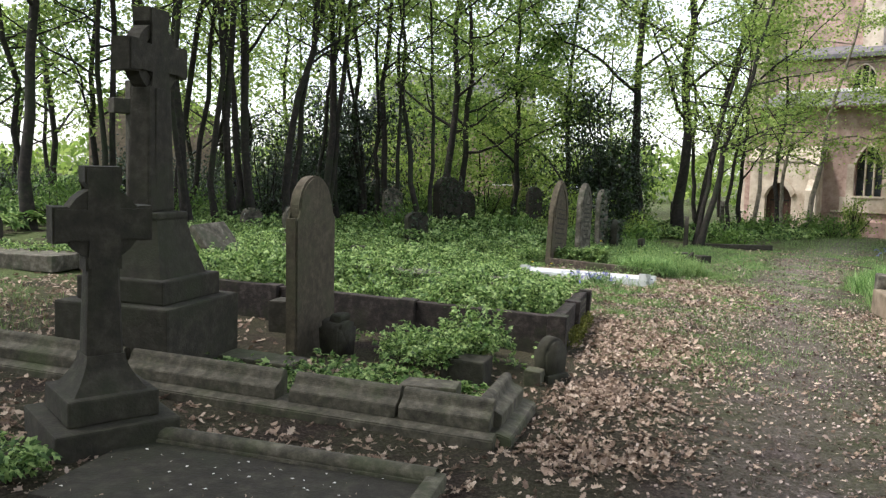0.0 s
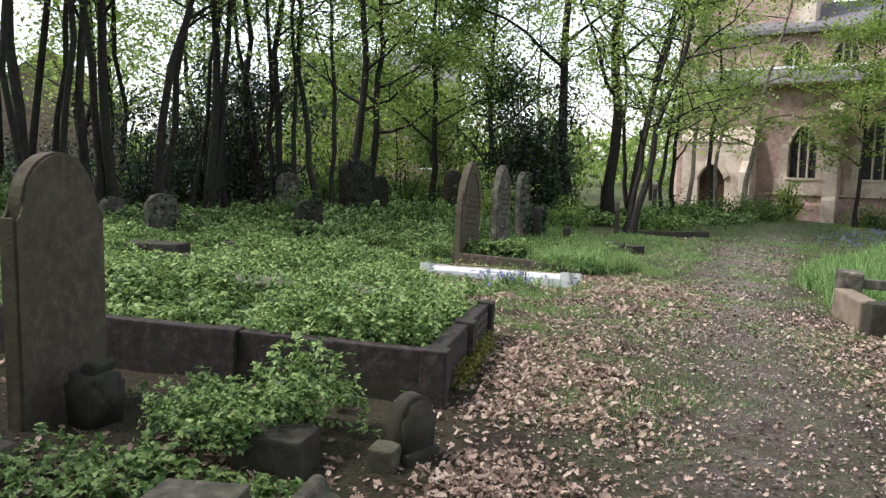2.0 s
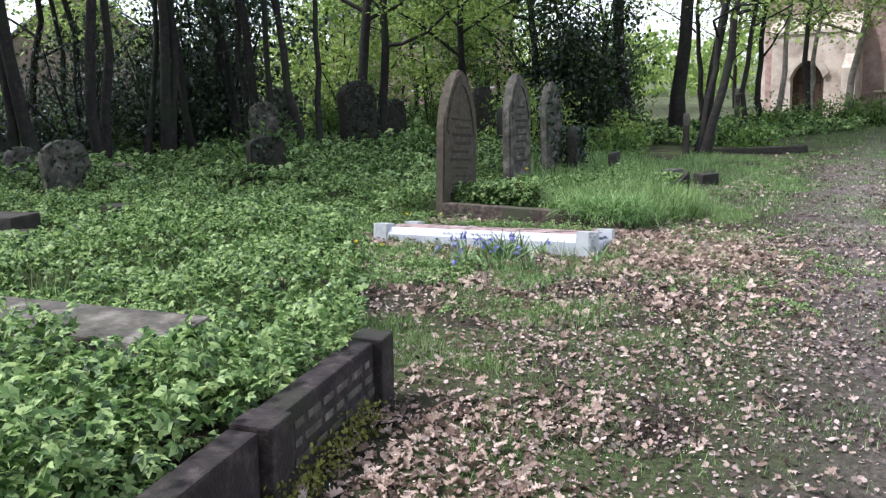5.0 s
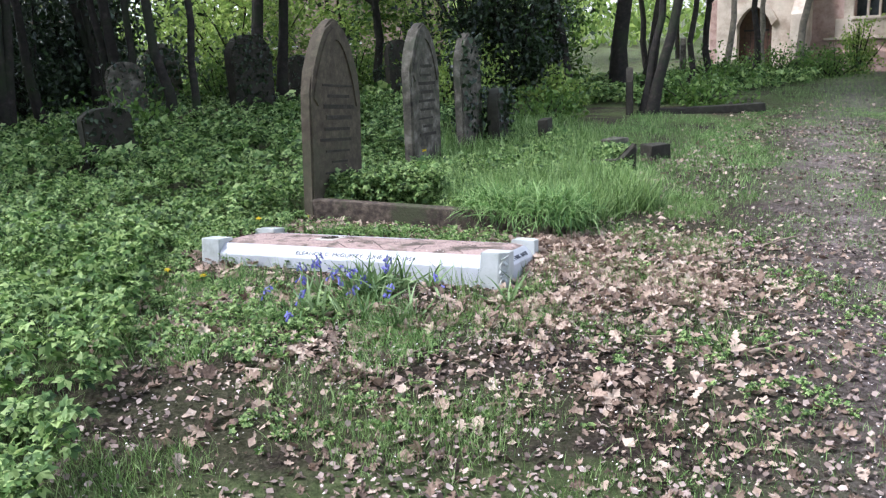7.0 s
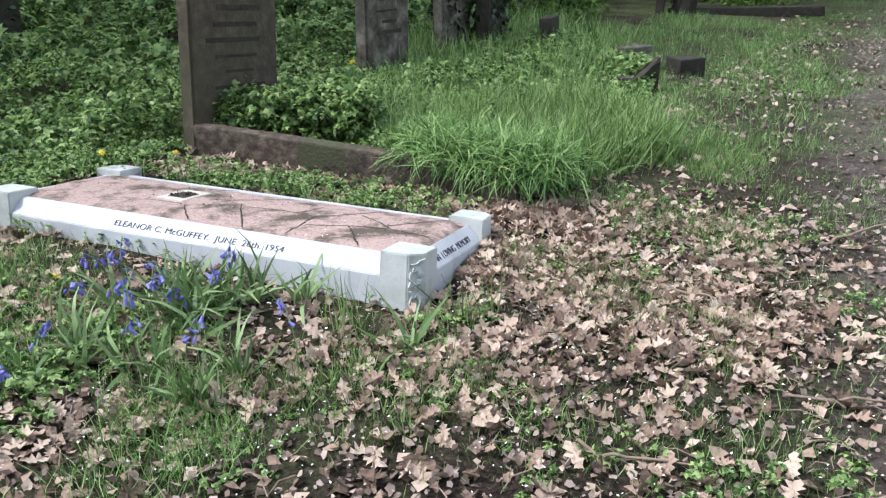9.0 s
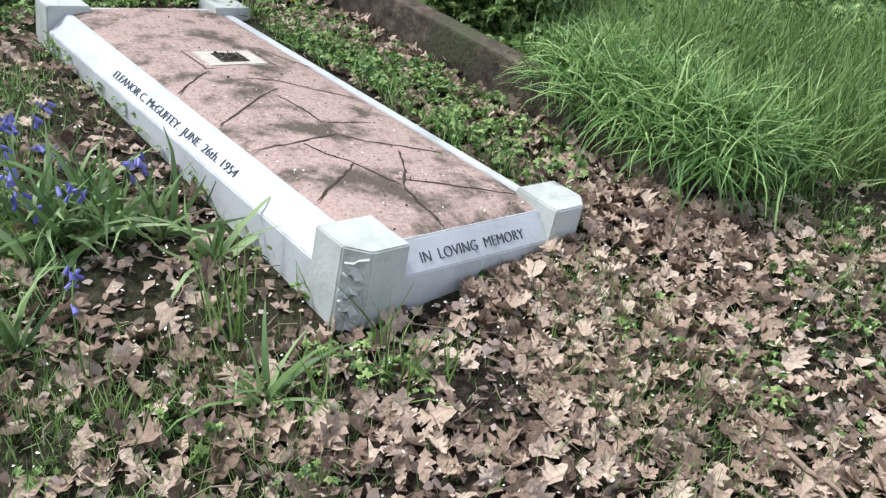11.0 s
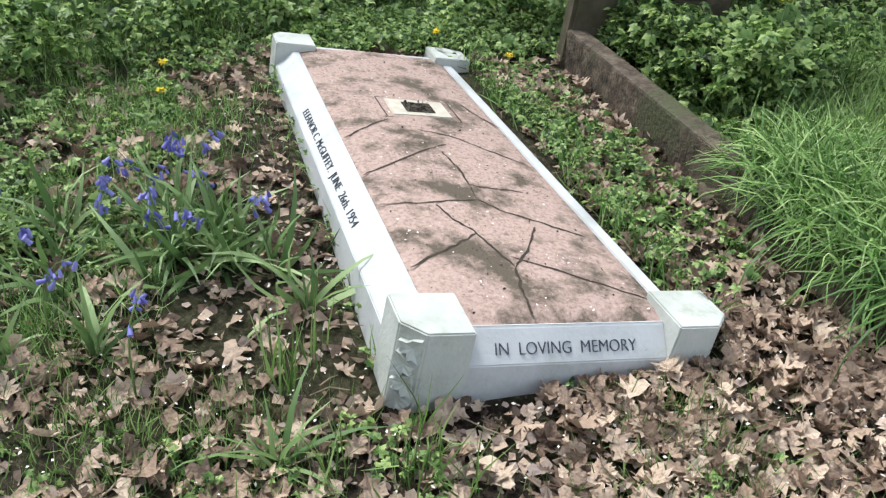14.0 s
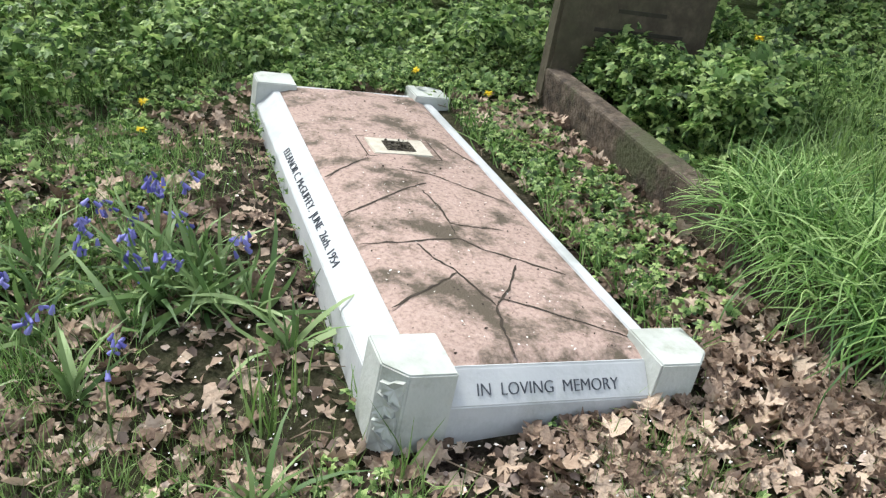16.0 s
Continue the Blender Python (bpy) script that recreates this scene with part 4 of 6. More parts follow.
block("footstone", 4.53, 18.6, 0.13, 0.3, 0.4, -20, M_SOOT, "small square black footstone in grass", "footstone")
tip = part("stone_shard", prism([(-0.16, 0), (0.14, 0), (0.15, 0.33), (0.09, 0.26), (-0.1, 0.12)], 0.1, "y", -0.05, 0.012), M_SOOT)
tip.matrix_world = pose(5.05, 16.8, float(ground_z(5.05, 16.8)) - 0.04, 0, 0, 15)
tagged(tip, "pointed broken shard of dark stone in grass", "stone")
block("kerb_fragment", 4.75, 16.95, 0.75, 0.14, 0.13, -8, M_GREY, "fallen grey kerb length in the grass", "kerbstone")
block("stone_block", 5.65, 17.6, 0.27, 0.22, 0.2, 20, M_SOOT, "square broken stone block by the path", "stone block")
block("flat_slab", 5.1, 18.1, 0.9, 0.35, 0.09, -15, M_GREY, "flat pale broken slab in grass", "slab")
block("rubble_stone", 5.35, 18.35, 0.3, 0.22, 0.17, 40, M_GREY, "mossy rubble stone on slab", "stone")
block("fallen_ledger", -3.35, 12.75, 0.12, 0.95, 0.72, -16, M_GREY, "grey fallen headstone propped at an angle", "headstone", ry=-38, sink=0.0)
block("fallen_slab", -2.8, 13.8, 0.95, 0.6, 0.12, -25, M_GREY, "pale tilted flat slab beside fallen stone", "slab", rx=12, lift=0.18, sink=0.15)
block("broken_kerb", -2.3, 13.5, 0.85, 0.35, 0.3, -18, M_SOOT, "dark broken tomb edge with mossy top", "tomb")
block("broken_kerb", -1.95, 13.1, 0.4, 0.3, 0.2, -10, M_SOOT, "low dark tomb fragment among leaves", "tomb")
block("sandstone_boulder", -2.85, 17.75, 0.45, 0.42, 0.34, 30, M_SAND, "rounded buff sandstone block among nettles", "boulder", bevel=0.09)
block("ledger_edge", -0.5, 21.9, 0.3, 0.85, 0.32, -16, M_SAND, "leaning pale slab below shrubs", "slab", ry=-25)
block("pale_ledger", -5.7, 10.9, 0.75, 1.6, 0.2, 74, M_GREY, "pale flat ledger stone in ivy", "ledger", sink=0.0)
block("dark_shrub_stone", -1.5, 14.5, 0.3, 0.3, 0.24, 0, M_SOOT, "small dark stump stone among nettles", "stone", bevel=0.05)


# ---- moulded kerb plot with headstone ----
def moulded_plot():
    A = 16.5
    o = Vector((0.39, 4.68, float(ground_z(0.3, 4.8)) - 0.11))
    c = thing("kerbed_plot", Matrix.Translation(o) @ pose(0, 0, 0, 0, 2.2, -A), "moulded sandstone grave kerb with mossy roll top", "grave kerb")
    plinth = [(-0.09, 0), (-0.09, 0.17), (0.0, 0.192), (0.2, 0.192), (0.2, 0)]
    roll = [(0.128 - 0.042 * math.cos(math.pi * k / 8), 0.33 + 0.042 * math.sin(math.pi * k / 8)) for k in range(9)]
    upper = [(0.0, 0.192), (0.0, 0.27), (0.012, 0.278), (0.075, 0.305), (0.08, 0.318)] + roll + [(0.176, 0.3), (0.178, 0.192)]
    part("plinth", prism(plinth, 4.2, "x", -4.2, 0.008), M_KERB, c)
    for x0, ln in ((-0.65, 0.6), (-1.42, 0.75), (-2.72, 1.2), (-4.15, 1.36)):
        part("kerb_length", prism(upper, ln, "x", x0, 0.004), M_KERB, c, "moulded kerb length")
    part("side_plinth", prism([(-a, z) for a, z in plinth], 0.86, "y", 0.0, 0.008), M_KERB, c)
    part("kerb_length", prism([(-a, z) for a, z in upper], 0.7, "y", 0.12, 0.004), M_KERB, c)
    block("loose_block", -0.03, 5.6, 0.42, 0.26, 0.3, -14, M_KERB, "loose dressed sandstone block inside the kerb", "stone block", sink=0.16)
    block("loose_block", 0.24, 6.26, 0.36, 0.24, 0.3, -20, M_SOOT, "dressed stone block half hidden by leaves", "stone block", sink=0.11)
    rounded_stone("stub_stone", -0.88, 6.86, 0.25, 0.22, 0.37, -30, M_SOOT, "broken stub of a stone post with knobbed top", "stone post", knob=True)
    block("flat_edging", -1.75, 6.35, 1.5, 0.3, 0.12, -25, M_KERB, "flat mossy edging stone", "kerbstone")
    block("foot_block", -1.5, 7.75, 0.25, 0.3, 0.34, -16, M_SOOT, "small dark block behind the headstone", "stone block")
    # rounded marker stones along the path's edge
    rounded_stone("marker_stone", 0.94, 6.45, 0.24, 0.15, 0.42, -50, M_SOOT, "short round-topped dark marker stone by the path", "marker stone")
    block("dressed_block", 0.8, 6.3, 0.18, 0.15, 0.15, 70, M_KERB, "low dressed block beside the marker stone", "stone block")


def rounded_stone(name, x, y, w, d, h, deg, mat, label, category, knob=False):
    """A small upright stone with a round head; with knob, a worn shoulder that bears a smaller cap."""
    ob = thing(name, pose(x, y, float(ground_z(x, y)) - 0.05, 2, 3, deg), label, category)
    bm = prism(arch(w, h, w * (0.28 if knob else 0.5), 8), d, "x", -d / 2)
    bmesh.ops.bevel(bm, geom=[e for e in bm.edges if abs(e.verts[0].co.x - e.verts[1].co.x) < 1e-6], offset=0.03, segments=3, affect="EDGES")
    part("body", bm, mat, ob, "", True)
    if knob:
        part("cap", box(0.13, 0.17, 0.07, (0.01, 0.02, h - 0.015), 0.03, 0.9, 3, 0.01), mat, ob, "worn broken cap")
    else:
        part("foot", box(d * 1.1, w * 1.05, 0.12, (0.02, 0, 0), 0.025, 0.95, 2, 0.01), mat, ob)


moulded_plot()


def ledger_grave():
    x, y = -0.95, 3.7
    c = thing("ledger_grave", pose(x, y, float(ground_z(x, y)) - 0.03, 0, 2.4, -14), "flat dark ledger grave with rounded edging, spotted with lichen", "ledger")
    part("ledger", box(1.75, 0.85, 0.07, (0.0, 0.0, 0), 0.012), M_SOOT, c, "dark green stained slab")
    v, f = tube_arrays([(-0.9 + 0.2 * i, 0.46, 0.1) for i in range(10)], [0.05] * 10, 10)
    ob = new("edging_roll", mesh_arrays("edging_roll", v, f, M_KERB))
    ob.parent = c
    part("edging", box(1.8, 0.11, 0.09, (0, 0.46, 0), 0.01), M_KERB, c)
    part("end_edging", box(0.1, 0.95, 0.12, (0.9, 0.02, 0), 0.02), M_KERB, c)
    n = 50
    v, f = scatter(DIAMOND, DIAMOND_F, np.column_stack([rng.uniform(-0.85, 0.85, n), rng.uniform(-0.4, 0.4, n), np.full(n, 0.075)]), turns(n, 0.1), rng.uniform(0.008, 0.03, n))
    stuff("lichen_spots", v, f, M_PETAL, "", "", c)


ledger_grave()


# ---- granite walled plot ----
def walled_plot():
    A = 15.8
    o = Vector((1.135, 7.4, float(ground_z(1.1, 7.4)) - 0.06))
    c = thing("walled_plot", Matrix.Translation(o) @ pose(0, 0, 0, -1.4, 2.35, -A), "low brown granite walled plot overgrown with ground elder", "grave surround")
    h = 0.42
    for i in range(3):
        part("front_panel", box(1.36, 0.12, h, (-0.76 - 1.5 * i, 0.08, 0), 0.012), M_WALL_SHADE, c)
    for i in range(4):
        part("post", box(0.18, 0.17, h + 0.014, (-0.03 - 1.5 * i, 0.06, 0), 0.012), M_WALL_SHADE, c)
    side = 2.2
    for y0, y1 in ((0.16, 1.1), (1.28, side)):
        p = part("side_panel", box(0.12, y1 - y0, h, (-0.05, (y0 + y1) / 2, 0), 0.012), M_WALL_SHADE, c)
        if y0 > 1:
            # worn lettering, too faint to read but for bars
            r = random.Random(3)
            for k in range(3):
                yy = y0 + 0.08
                while yy < y1 - 0.1:
                    l = r.uniform(0.05, 0.16)
                    part("worn_lettering", box(0.005, l, 0.03, (0.0115, yy + l / 2, h - 0.1 - 0.075 * k), 0.001), M_GREY, p)
                    yy += l + 0.035
    for y in (1.19, side + 0.04):
        part("post", box(0.17, 0.16, h + 0.014, (-0.03, y, 0), 0.012), M_WALL_SHADE, c)
    block("ledger_slab", -0.1, 9.72, 2.1, 0.42, 0.45, -18, M_GREY, "long pale flat slab lying in the leaves", "slab", ry=2.4)
    # moss at the wall's foot
    n = 1500
    p = np.column_stack([rng.uniform(0.02, 0.14, n) ** 1.0, rng.uniform(0.4, 2.0, n), rng.uniform(0.05, 0.22, n)])
    v, f = scatter(OVATE, OVATE_F, p, turns(n, 1.2), rng.uniform(0.012, 0.03, n))
    stuff("moss", v, f, M_MOSS, "", "", c)


walled_plot()


# ---- kerbed plot of long grass with the pointed headstone ----
def grass_plot():
    deg = -24.0
    o = Vector((1.93, 14.79, float(ground_z(1.95, 14.8)) - 0.13))
    c = thing("grass_plot_kerb", Matrix.Translation(o) @ pose(0, 0, 0, 0, 2.4, deg), "brown stone kerb holding long grass before a headstone", "grave kerb")
    part("side_kerb", box(2.0, 0.085, 0.31, (1.0, 0.04, 0), 0.012, 1, 2, 0.006), M_WALLB, c)
    part("head_kerb", box(0.14, 0.95, 0.3, (-0.02, 0.55, 0), 0.015), M_WALLB, c)
    part("far_kerb", box(2.0, 0.12, 0.16, (1.0, 1.05, 0), 0.015), M_WALLB, c)
    part("foot_kerb", box(0.12, 0.9, 0.25, (2.0, 0.55, 0), 0.015), M_WALLB, c)


grass_plot()


# ---- kerbed plot across the path ----
def far_side_plot():
    x, y = 6.35, 11.3
    c = thing("broken_plot_kerb", pose(x, y, float(ground_z(x, y)) - 0.05, 0, 2.4, -14), "broken stone grave kerb in long meadow grass", "grave kerb")
    part("corner_post", box(0.28, 0.26, 0.6, (0.05, 0.5, 0), 0.03, 1, 2, 0.02), M_GREY, c)
    part("side_rail", box(2.6, 0.12, 0.12, (1.5, 0.55, 0.38), 0.015), M_GREY, c, "thin stone rail")
    part("end_kerb", box(0.2, 1.0, 0.4, (-0.05, -0.1, 0), 0.025, 1, 2, 0.02), M_SAND, c)
    part("corner_post", box(0.3, 0.28, 0.42, (0.02, -0.8, 0), 0.03, 1, 2, 0.02), M_SOOT, c)
    part("front_kerb", box(2.2, 0.16, 0.26, (1.4, -0.85, 0), 0.02, 1, 2, 0.02), M_SOOT, c)
    block("path_boulder", 5.45, 8.75, 0.6, 0.3, 0.22, 60, M_SAND, "buff sandstone boulder at the path's edge", "boulder", bevel=0.07, jitter=0.04)
    block("path_boulder", 5.9, 8.95, 0.7, 0.45, 0.34, 10, M_GREY, "grey overgrown stone heap by the path", "boulder", bevel=0.1, jitter=0.05)


far_side_plot()

# the long low kerb under the slim trees
block("long_kerb", 7.9, 22.4, 2.2, 0.2, 0.15, -3, M_SOOT, "long low dark kerb under slim trees", "grave kerb")


# ---- trees ----
def tree(x, y, h, r, label, lean=(0, 0), bark=None, leaf=None, crown0=0.45, crown_r=2.2, limbs=9, leaves=3500, size=0.12,
         stems=((0, 0),), seed=1, category="tree", name="tree", spread=0.35, up=0.6, droop=0.0, group="churchyard trees", sides=7):
    """A tree of one or more stems: tapered trunk with roots, limbs with twigs, and leaves at the twigs."""
    rn = np.random.default_rng(seed)
    if group == "churchyard trees" and y > 10:
        leaves, size = int(leaves * 1.4), size * 0.84
    z = float(ground_z(x, y)) - 0.1
    t = thing(name, pose(x, y, z), label, category, group)
    tips = []
    for si, (sx, sy) in enumerate(stems):
        hh = h * (1 if si == 0 else rn.uniform(0.75, 1.0))
        rr = r * (1 if si == 0 else rn.uniform(0.6, 0.95))
        n = 14
        s = np.linspace(0, 1, n)
        wob = np.cumsum(rn.normal(0, 0.036 * hh / n * 3, (n, 2)), 0)
        wob = wob - wob[0]
        pts = np.column_stack([sx * 0.35 + sx * s ** 0.8 + lean[0] * s ** 1.2 + wob[:, 0], sy * 0.35 + sy * s ** 0.8 + lean[1] * s ** 1.2 + wob[:, 1], s * hh])
        rad = rr * (1 - 0.85 * s) + 0.01
        rad[0] *= 1.45
        rad[1] *= 1.05
        tube("trunk", pts, rad, bark or M_BARK, t, 9)
        for k in range(limbs):
            q = crown0 + (1 - crown0) * (k + rn.uniform(0, 1)) / limbs
            i = q * (n - 1)
            p0 = np.array([np.interp(i, range(n), pts[:, a]) for a in range(3)])
            az = k * 2.4 + rn.uniform(-0.5, 0.5) + seed
            ln = crown_r * (1.15 - 0.65 * (q - crown0) / (1 - crown0 + 1e-6)) * rn.uniform(0.7, 1.2)
            m = 7
            e = np.linspace(0, 1, m)
            jit = np.cumsum(rn.normal(0, 0.05 * ln, (m, 3)), 0) * 0.5
            lp = p0 + np.column_stack([np.cos(az) * ln * e, np.sin(az) * ln * e, up * ln * e - droop * ln * e ** 2]) + jit
            lp[0] = p0
            br = max(0.008, np.interp(i, range(n), rad) * 0.5)
            twigs = [tube_arrays(lp, br * (1 - 0.85 * e) + 0.003, 5)]
            tips.append(lp[2:])
            for w in range(4):
                a0 = lp[rn.integers(2, m)]
                d = rn.normal(0, 1, 3) * (1, 1, 0.6)
                d[2] += 0.15 - droop * 0.5
                d = d / np.linalg.norm(d) * ln * rn.uniform(0.25, 0.5)
                bend = rn.normal(0, 0.08 * ln, 3)
                tp = np.stack([a0, a0 + d * 0.5 + bend * 0.5, a0 + d])
                twigs.append(tube_arrays(tp, [br * 0.35 + 0.003, br * 0.2 + 0.003, 0.003], 4))
                tips.append(tp[1:])
                tips.append(tp)
            v, f = joined(twigs)
            ob = new("limb", mesh_arrays("limb", v, f, bark or M_BARK))
            ob.parent = t
    if leaves:
        tips = np.concatenate(tips)
        p = tips[rn.integers(0, len(tips), leaves)] + rn.normal(0, spread, (leaves, 3)) * (1, 1, 0.45)
        p[:, 2] = np.maximum(p[:, 2], 0.3)
        v, f = scatter(DIAMOND * (1.2, 1, 1), DIAMOND_F, p, turns(leaves, 0.6), size * rn.uniform(0.5, 1.4, leaves))
        ob = new("crown", mesh_arrays("crown", v, f, leaf or M_LSPRING))
        ob.parent = t
    return t


def shrub(x, y, h, w, leaves, size, mat, label, seed, category="shrub", name="shrub", base=0.0):
    """A bush: many stems from the ground, with leaves in uneven clumps."""
    rn = np.random.default_rng(seed)
    z = float(ground_z(x, y)) - 0.05
    t = thing(name, pose(x, y, z), label, category, "churchyard shrubs")
    clumps = []
    for k in range(16):
        az, out = rn.uniform(0, 6.28), rn.uniform(0.15, 1.0) * w / 2
        hh = h * rn.uniform(0.5, 1.0) * (1.1 - 0.45 * out / (w / 2))
        e = np.linspace(0, 1, 5)
        p = np.column_stack([np.cos(az) * out * e ** 0.8, np.sin(az) * out * e ** 0.8, hh * e]) + np.cumsum(rn.normal(0, 0.03 * h, (5, 3)), 0) * e[:, None]
        tube("stem", p, 0.02 * h ** 0.5 * (1.1 - e) + 0.004, M_BARK, t, 5)
        for q in range(4):
            c = p[rn.integers(1, 5)] + rn.normal(0, 0.12 * w, 3) * (1, 1, 0.5)
            clumps.append((c, rn.uniform(0.1, 0.22) * w))
    idx = rn.integers(0, len(clumps), leaves)
    cc, rr = np.array([c for c, _ in clumps]), np.array([q for _, q in clumps])
    p = cc[idx] + rn.normal(0, 1, (leaves, 3)) * rr[idx][:, None] * (0.6, 0.6, 0.5)
    p[:, 2] = np.maximum(p[:, 2], base + 0.02 + rn.uniform(0, 0.1, leaves))
    v, f = scatter(DIAMOND, DIAMOND_F, p, turns(leaves, 0.9), size * rn.uniform(0.6, 1.4, leaves))
    ob = new("foliage", mesh_arrays("foliage", v, f, mat))
    ob.parent = t
    return t


# grove of slender stems beyond the crosses
GROVE = [(-5.6, 15.6, 0.07), (-5.35, 17.0, 0.1), (-5.0, 17.9, 0.08), (-4.75, 18.3, 0.13), (-4.3, 18.4, 0.1), (-3.75, 19.4, 0.11), (-3.45, 20.4, 0.07), (-3.1, 20.6, 0.09),
         (-2.8, 21.2, 0.08), (-7.0, 17.2, 0.1), (-8.0, 15.6, 0.11), (-6.6, 19.9, 0.1), (-9.3, 18.0, 0.11), (-2.3, 22.2, 0.07), (-8.6, 22.5, 0.12), (-5.6, 22.5, 0.09), (-11.0, 17.5, 0.13)]
for k, (x, y, r) in enumerate(GROVE):
    st = [(0, 0)] + ([(random.uniform(-0.4, 0.4), random.uniform(-0.3, 0.3))] if k % 2 else [])
    tree(x, y, 13 + (k * 37 % 4), r * (0.6, 0.95, 0.75)[k % 3], "slender dark-barked coppice tree with thin spring leaves", (random.uniform(-1.5, 1.3), random.uniform(-0.7, 0.7)), crown0=0.28, crown_r=1.8, limbs=12, leaves=2800 if y > 18 else 1500, size=0.11, stems=st, seed=20 + k, leaf=M_LSPRING)
for k, (x, y, h) in enumerate(((-8.4, 19.6, 9), (-10.4, 18.6, 10), (-6.4, 22.8, 9), (-12.5, 21.0, 11))):
    tree(x, y, h, 0.07, "leafy young tree filling the grove", (0.3, 0.1), limbs=14, leaves=4500, size=0.13, seed=300 + k, crown0=0.2, crown_r=2.2, leaf=M_LMID if k % 2 else M_LSPRING, spread=0.45)
# leaning stems by the dark hollies
tree(-0.75, 20.9, 9, 0.07, "thin leaning dark-barked sapling", (-0.9, 0.4), limbs=8, leaves=1500, seed=61, crown0=0.4, crown_r=1.4, stems=((0, 0), (0.9, 0.3)))
tree(-1.55, 21.2, 10, 0.08, "thin many-stemmed dark sapling", (0.6, 0.3), limbs=8, leaves=1800, seed=62, crown0=0.35, crown_r=1.5, stems=((0, 0), (0.5, -0.3), (-0.4, 0.2)))
# the forked tree with low leaves
tree(0.1, 24.6, 11, 0.12, "forked dark tree with bright spring leaves", (-0.2, 0.2), limbs=11, leaves=9000, seed=63, crown0=0.2, crown_r=2.6, stems=((0, 0), (0.7, 0.4)), size=0.13)
tree(2.3, 26.5, 9, 0.09, "slim tree with low bright spring leaves", (0.3, 0.2), limbs=14, leaves=9000, seed=64, crown0=0.12, crown_r=2.8, size=0.14, leaf=M_LMID)
tree(4.2, 29.0, 10, 0.1, "slim tree with broad bright green crown", (0.2, 0.2), limbs=14, leaves=10500, seed=65, crown0=0.12, crown_r=3.0, size=0.14)
# large trees before the church
tree(6.4, 26.9, 14, 0.15, "tall dark tree with spreading limbs", (-0.6, 0.4), limbs=11, leaves=8000, seed=66, crown0=0.28, crown_r=3.2, size=0.13)
tree(7.55, 26.6, 15, 0.17, "large dark oak with forked trunk", (0.4, 0.3), limbs=12, leaves=7000, seed=67, crown0=0.25, crown_r=3.6, size=0.13, stems=((0, 0), (1.6, -0.3)), up=0.8)
tree(6.98, 22.3, 9, 0.085, "slim tree leaning over the path", (2.6, 1.2), limbs=12, leaves=5000, seed=68, crown0=0.3, crown_r=3.0, size=0.11, up=0.15, stems=((0, 0), (-0.3, 0.2)))
tree(8.8, 26.0, 8, 0.06, "slim dark tree by the path", (0.8, 0.4), limbs=10, leaves=2400, seed=69, crown0=0.3, crown_r=2.4, size=0.12)
for k, (x, y) in enumerate(((10.2, 28.3), (11.2, 29.6), (12.3, 30.6), (12.9, 31.5), (9.6, 31.0))):
    tree(x, y, 6.5 + k % 3, 0.08, "thin pale-barked young tree near the church", (random.uniform(-0.4, 0.6), 0.2), limbs=9, leaves=1500, seed=80 + k, bark=M_BARKP if k % 2 else M_BARK, crown0=0.3, crown_r=1.6, size=0.12)
tree(14.0, 31.6, 10, 0.1, "pale-trunked tree with wide drooping limbs before the church", (1.4, 0.2), limbs=13, leaves=5200, seed=90, bark=M_BARKP, crown0=0.22, crown_r=4.0, size=0.13, up=0.35, droop=0.3)
tree(17.6, 30.3, 8, 0.07, "young tree with fresh yellow-green leaves by the church", (0.5, 0), limbs=14, leaves=8000, seed=91, crown0=0.25, crown_r=2.4, size=0.14, up=0.5)
tree(21.5, 26.5, 11, 0.16, "tree with bright green leaves beside the church path", (-0.6, 0), limbs=12, leaves=5200, seed=92, crown0=0.25, crown_r=3.2, size=0.14)
tree(19.5, 29.8, 6.5, 0.09, "fresh green sapling in front of church windows", (-0.4, 0), limbs=12, leaves=5000, seed=93, crown0=0.3, crown_r=2.0, size=0.13)
# deeper wood
r_ = random.Random(11)
for k in range(13):
    a = -12 + 42 * (k + r_.uniform(0, 0.9)) / 13
    d = r_.uniform(27, 46)
    x, y = d * math.sin(radians(a)), 2 + d * math.cos(radians(a))
    if x > 7.5 and y > 24:
        continue
    tree(x, y, r_.uniform(8, 14), r_.uniform(0.05, 0.09), "woodland tree with fresh green leaves", (r_.uniform(-1.2, 1.2), 0), limbs=14, leaves=4600, size=0.16, seed=120 + k,
         crown0=0.06, crown_r=r_.uniform(2.6, 3.8), leaf=M_LSPRING if k % 3 else M_LMID, spread=0.5, group="deeper woodland trees")
for k, (x, y) in enumerate(((-8.5, 30), (-13, 27), (-17, 24), (-22, 22), (-16, 33), (-24, 30), (-11, 36), (-20, 38), (-7, 38), (-28, 26), (15, 45), (20, 48), (9, 44), (5, 48))):
    tree(x, y, r_.uniform(8, 12), r_.uniform(0.08, 0.13), "woodland tree with airy spring leaves", (r_.uniform(-0.8, 0.8), 0), limbs=12, leaves=3600, size=0.15, seed=170 + k,
         crown0=0.15, crown_r=r_.uniform(2.2, 3.2), spread=0.5, group="deeper woodland trees")
# unseen trees added behind and beside the walk to shade the crosses
for k, (x, y) in enumerate(((-6.0, -1.2), (-3.4, -4.4), (-9.0, 2.0), (-7.0, 3.2), (-11.0, 6.0), (5.5, -3.5), (1.0, -6.5), (8.5, 1.5), (-11.0, -2.0), (-5.2, 1.8), (-2.3, -2.8))):
    tree(x, y, 11 + k % 3, 0.16, "unseen broad leafy tree added to shade the crosses", (r_.uniform(-0.5, 0.5), 0), limbs=14, leaves=3800, size=0.17, seed=200 + k, crown0=0.35, crown_r=3.4, spread=0.4)
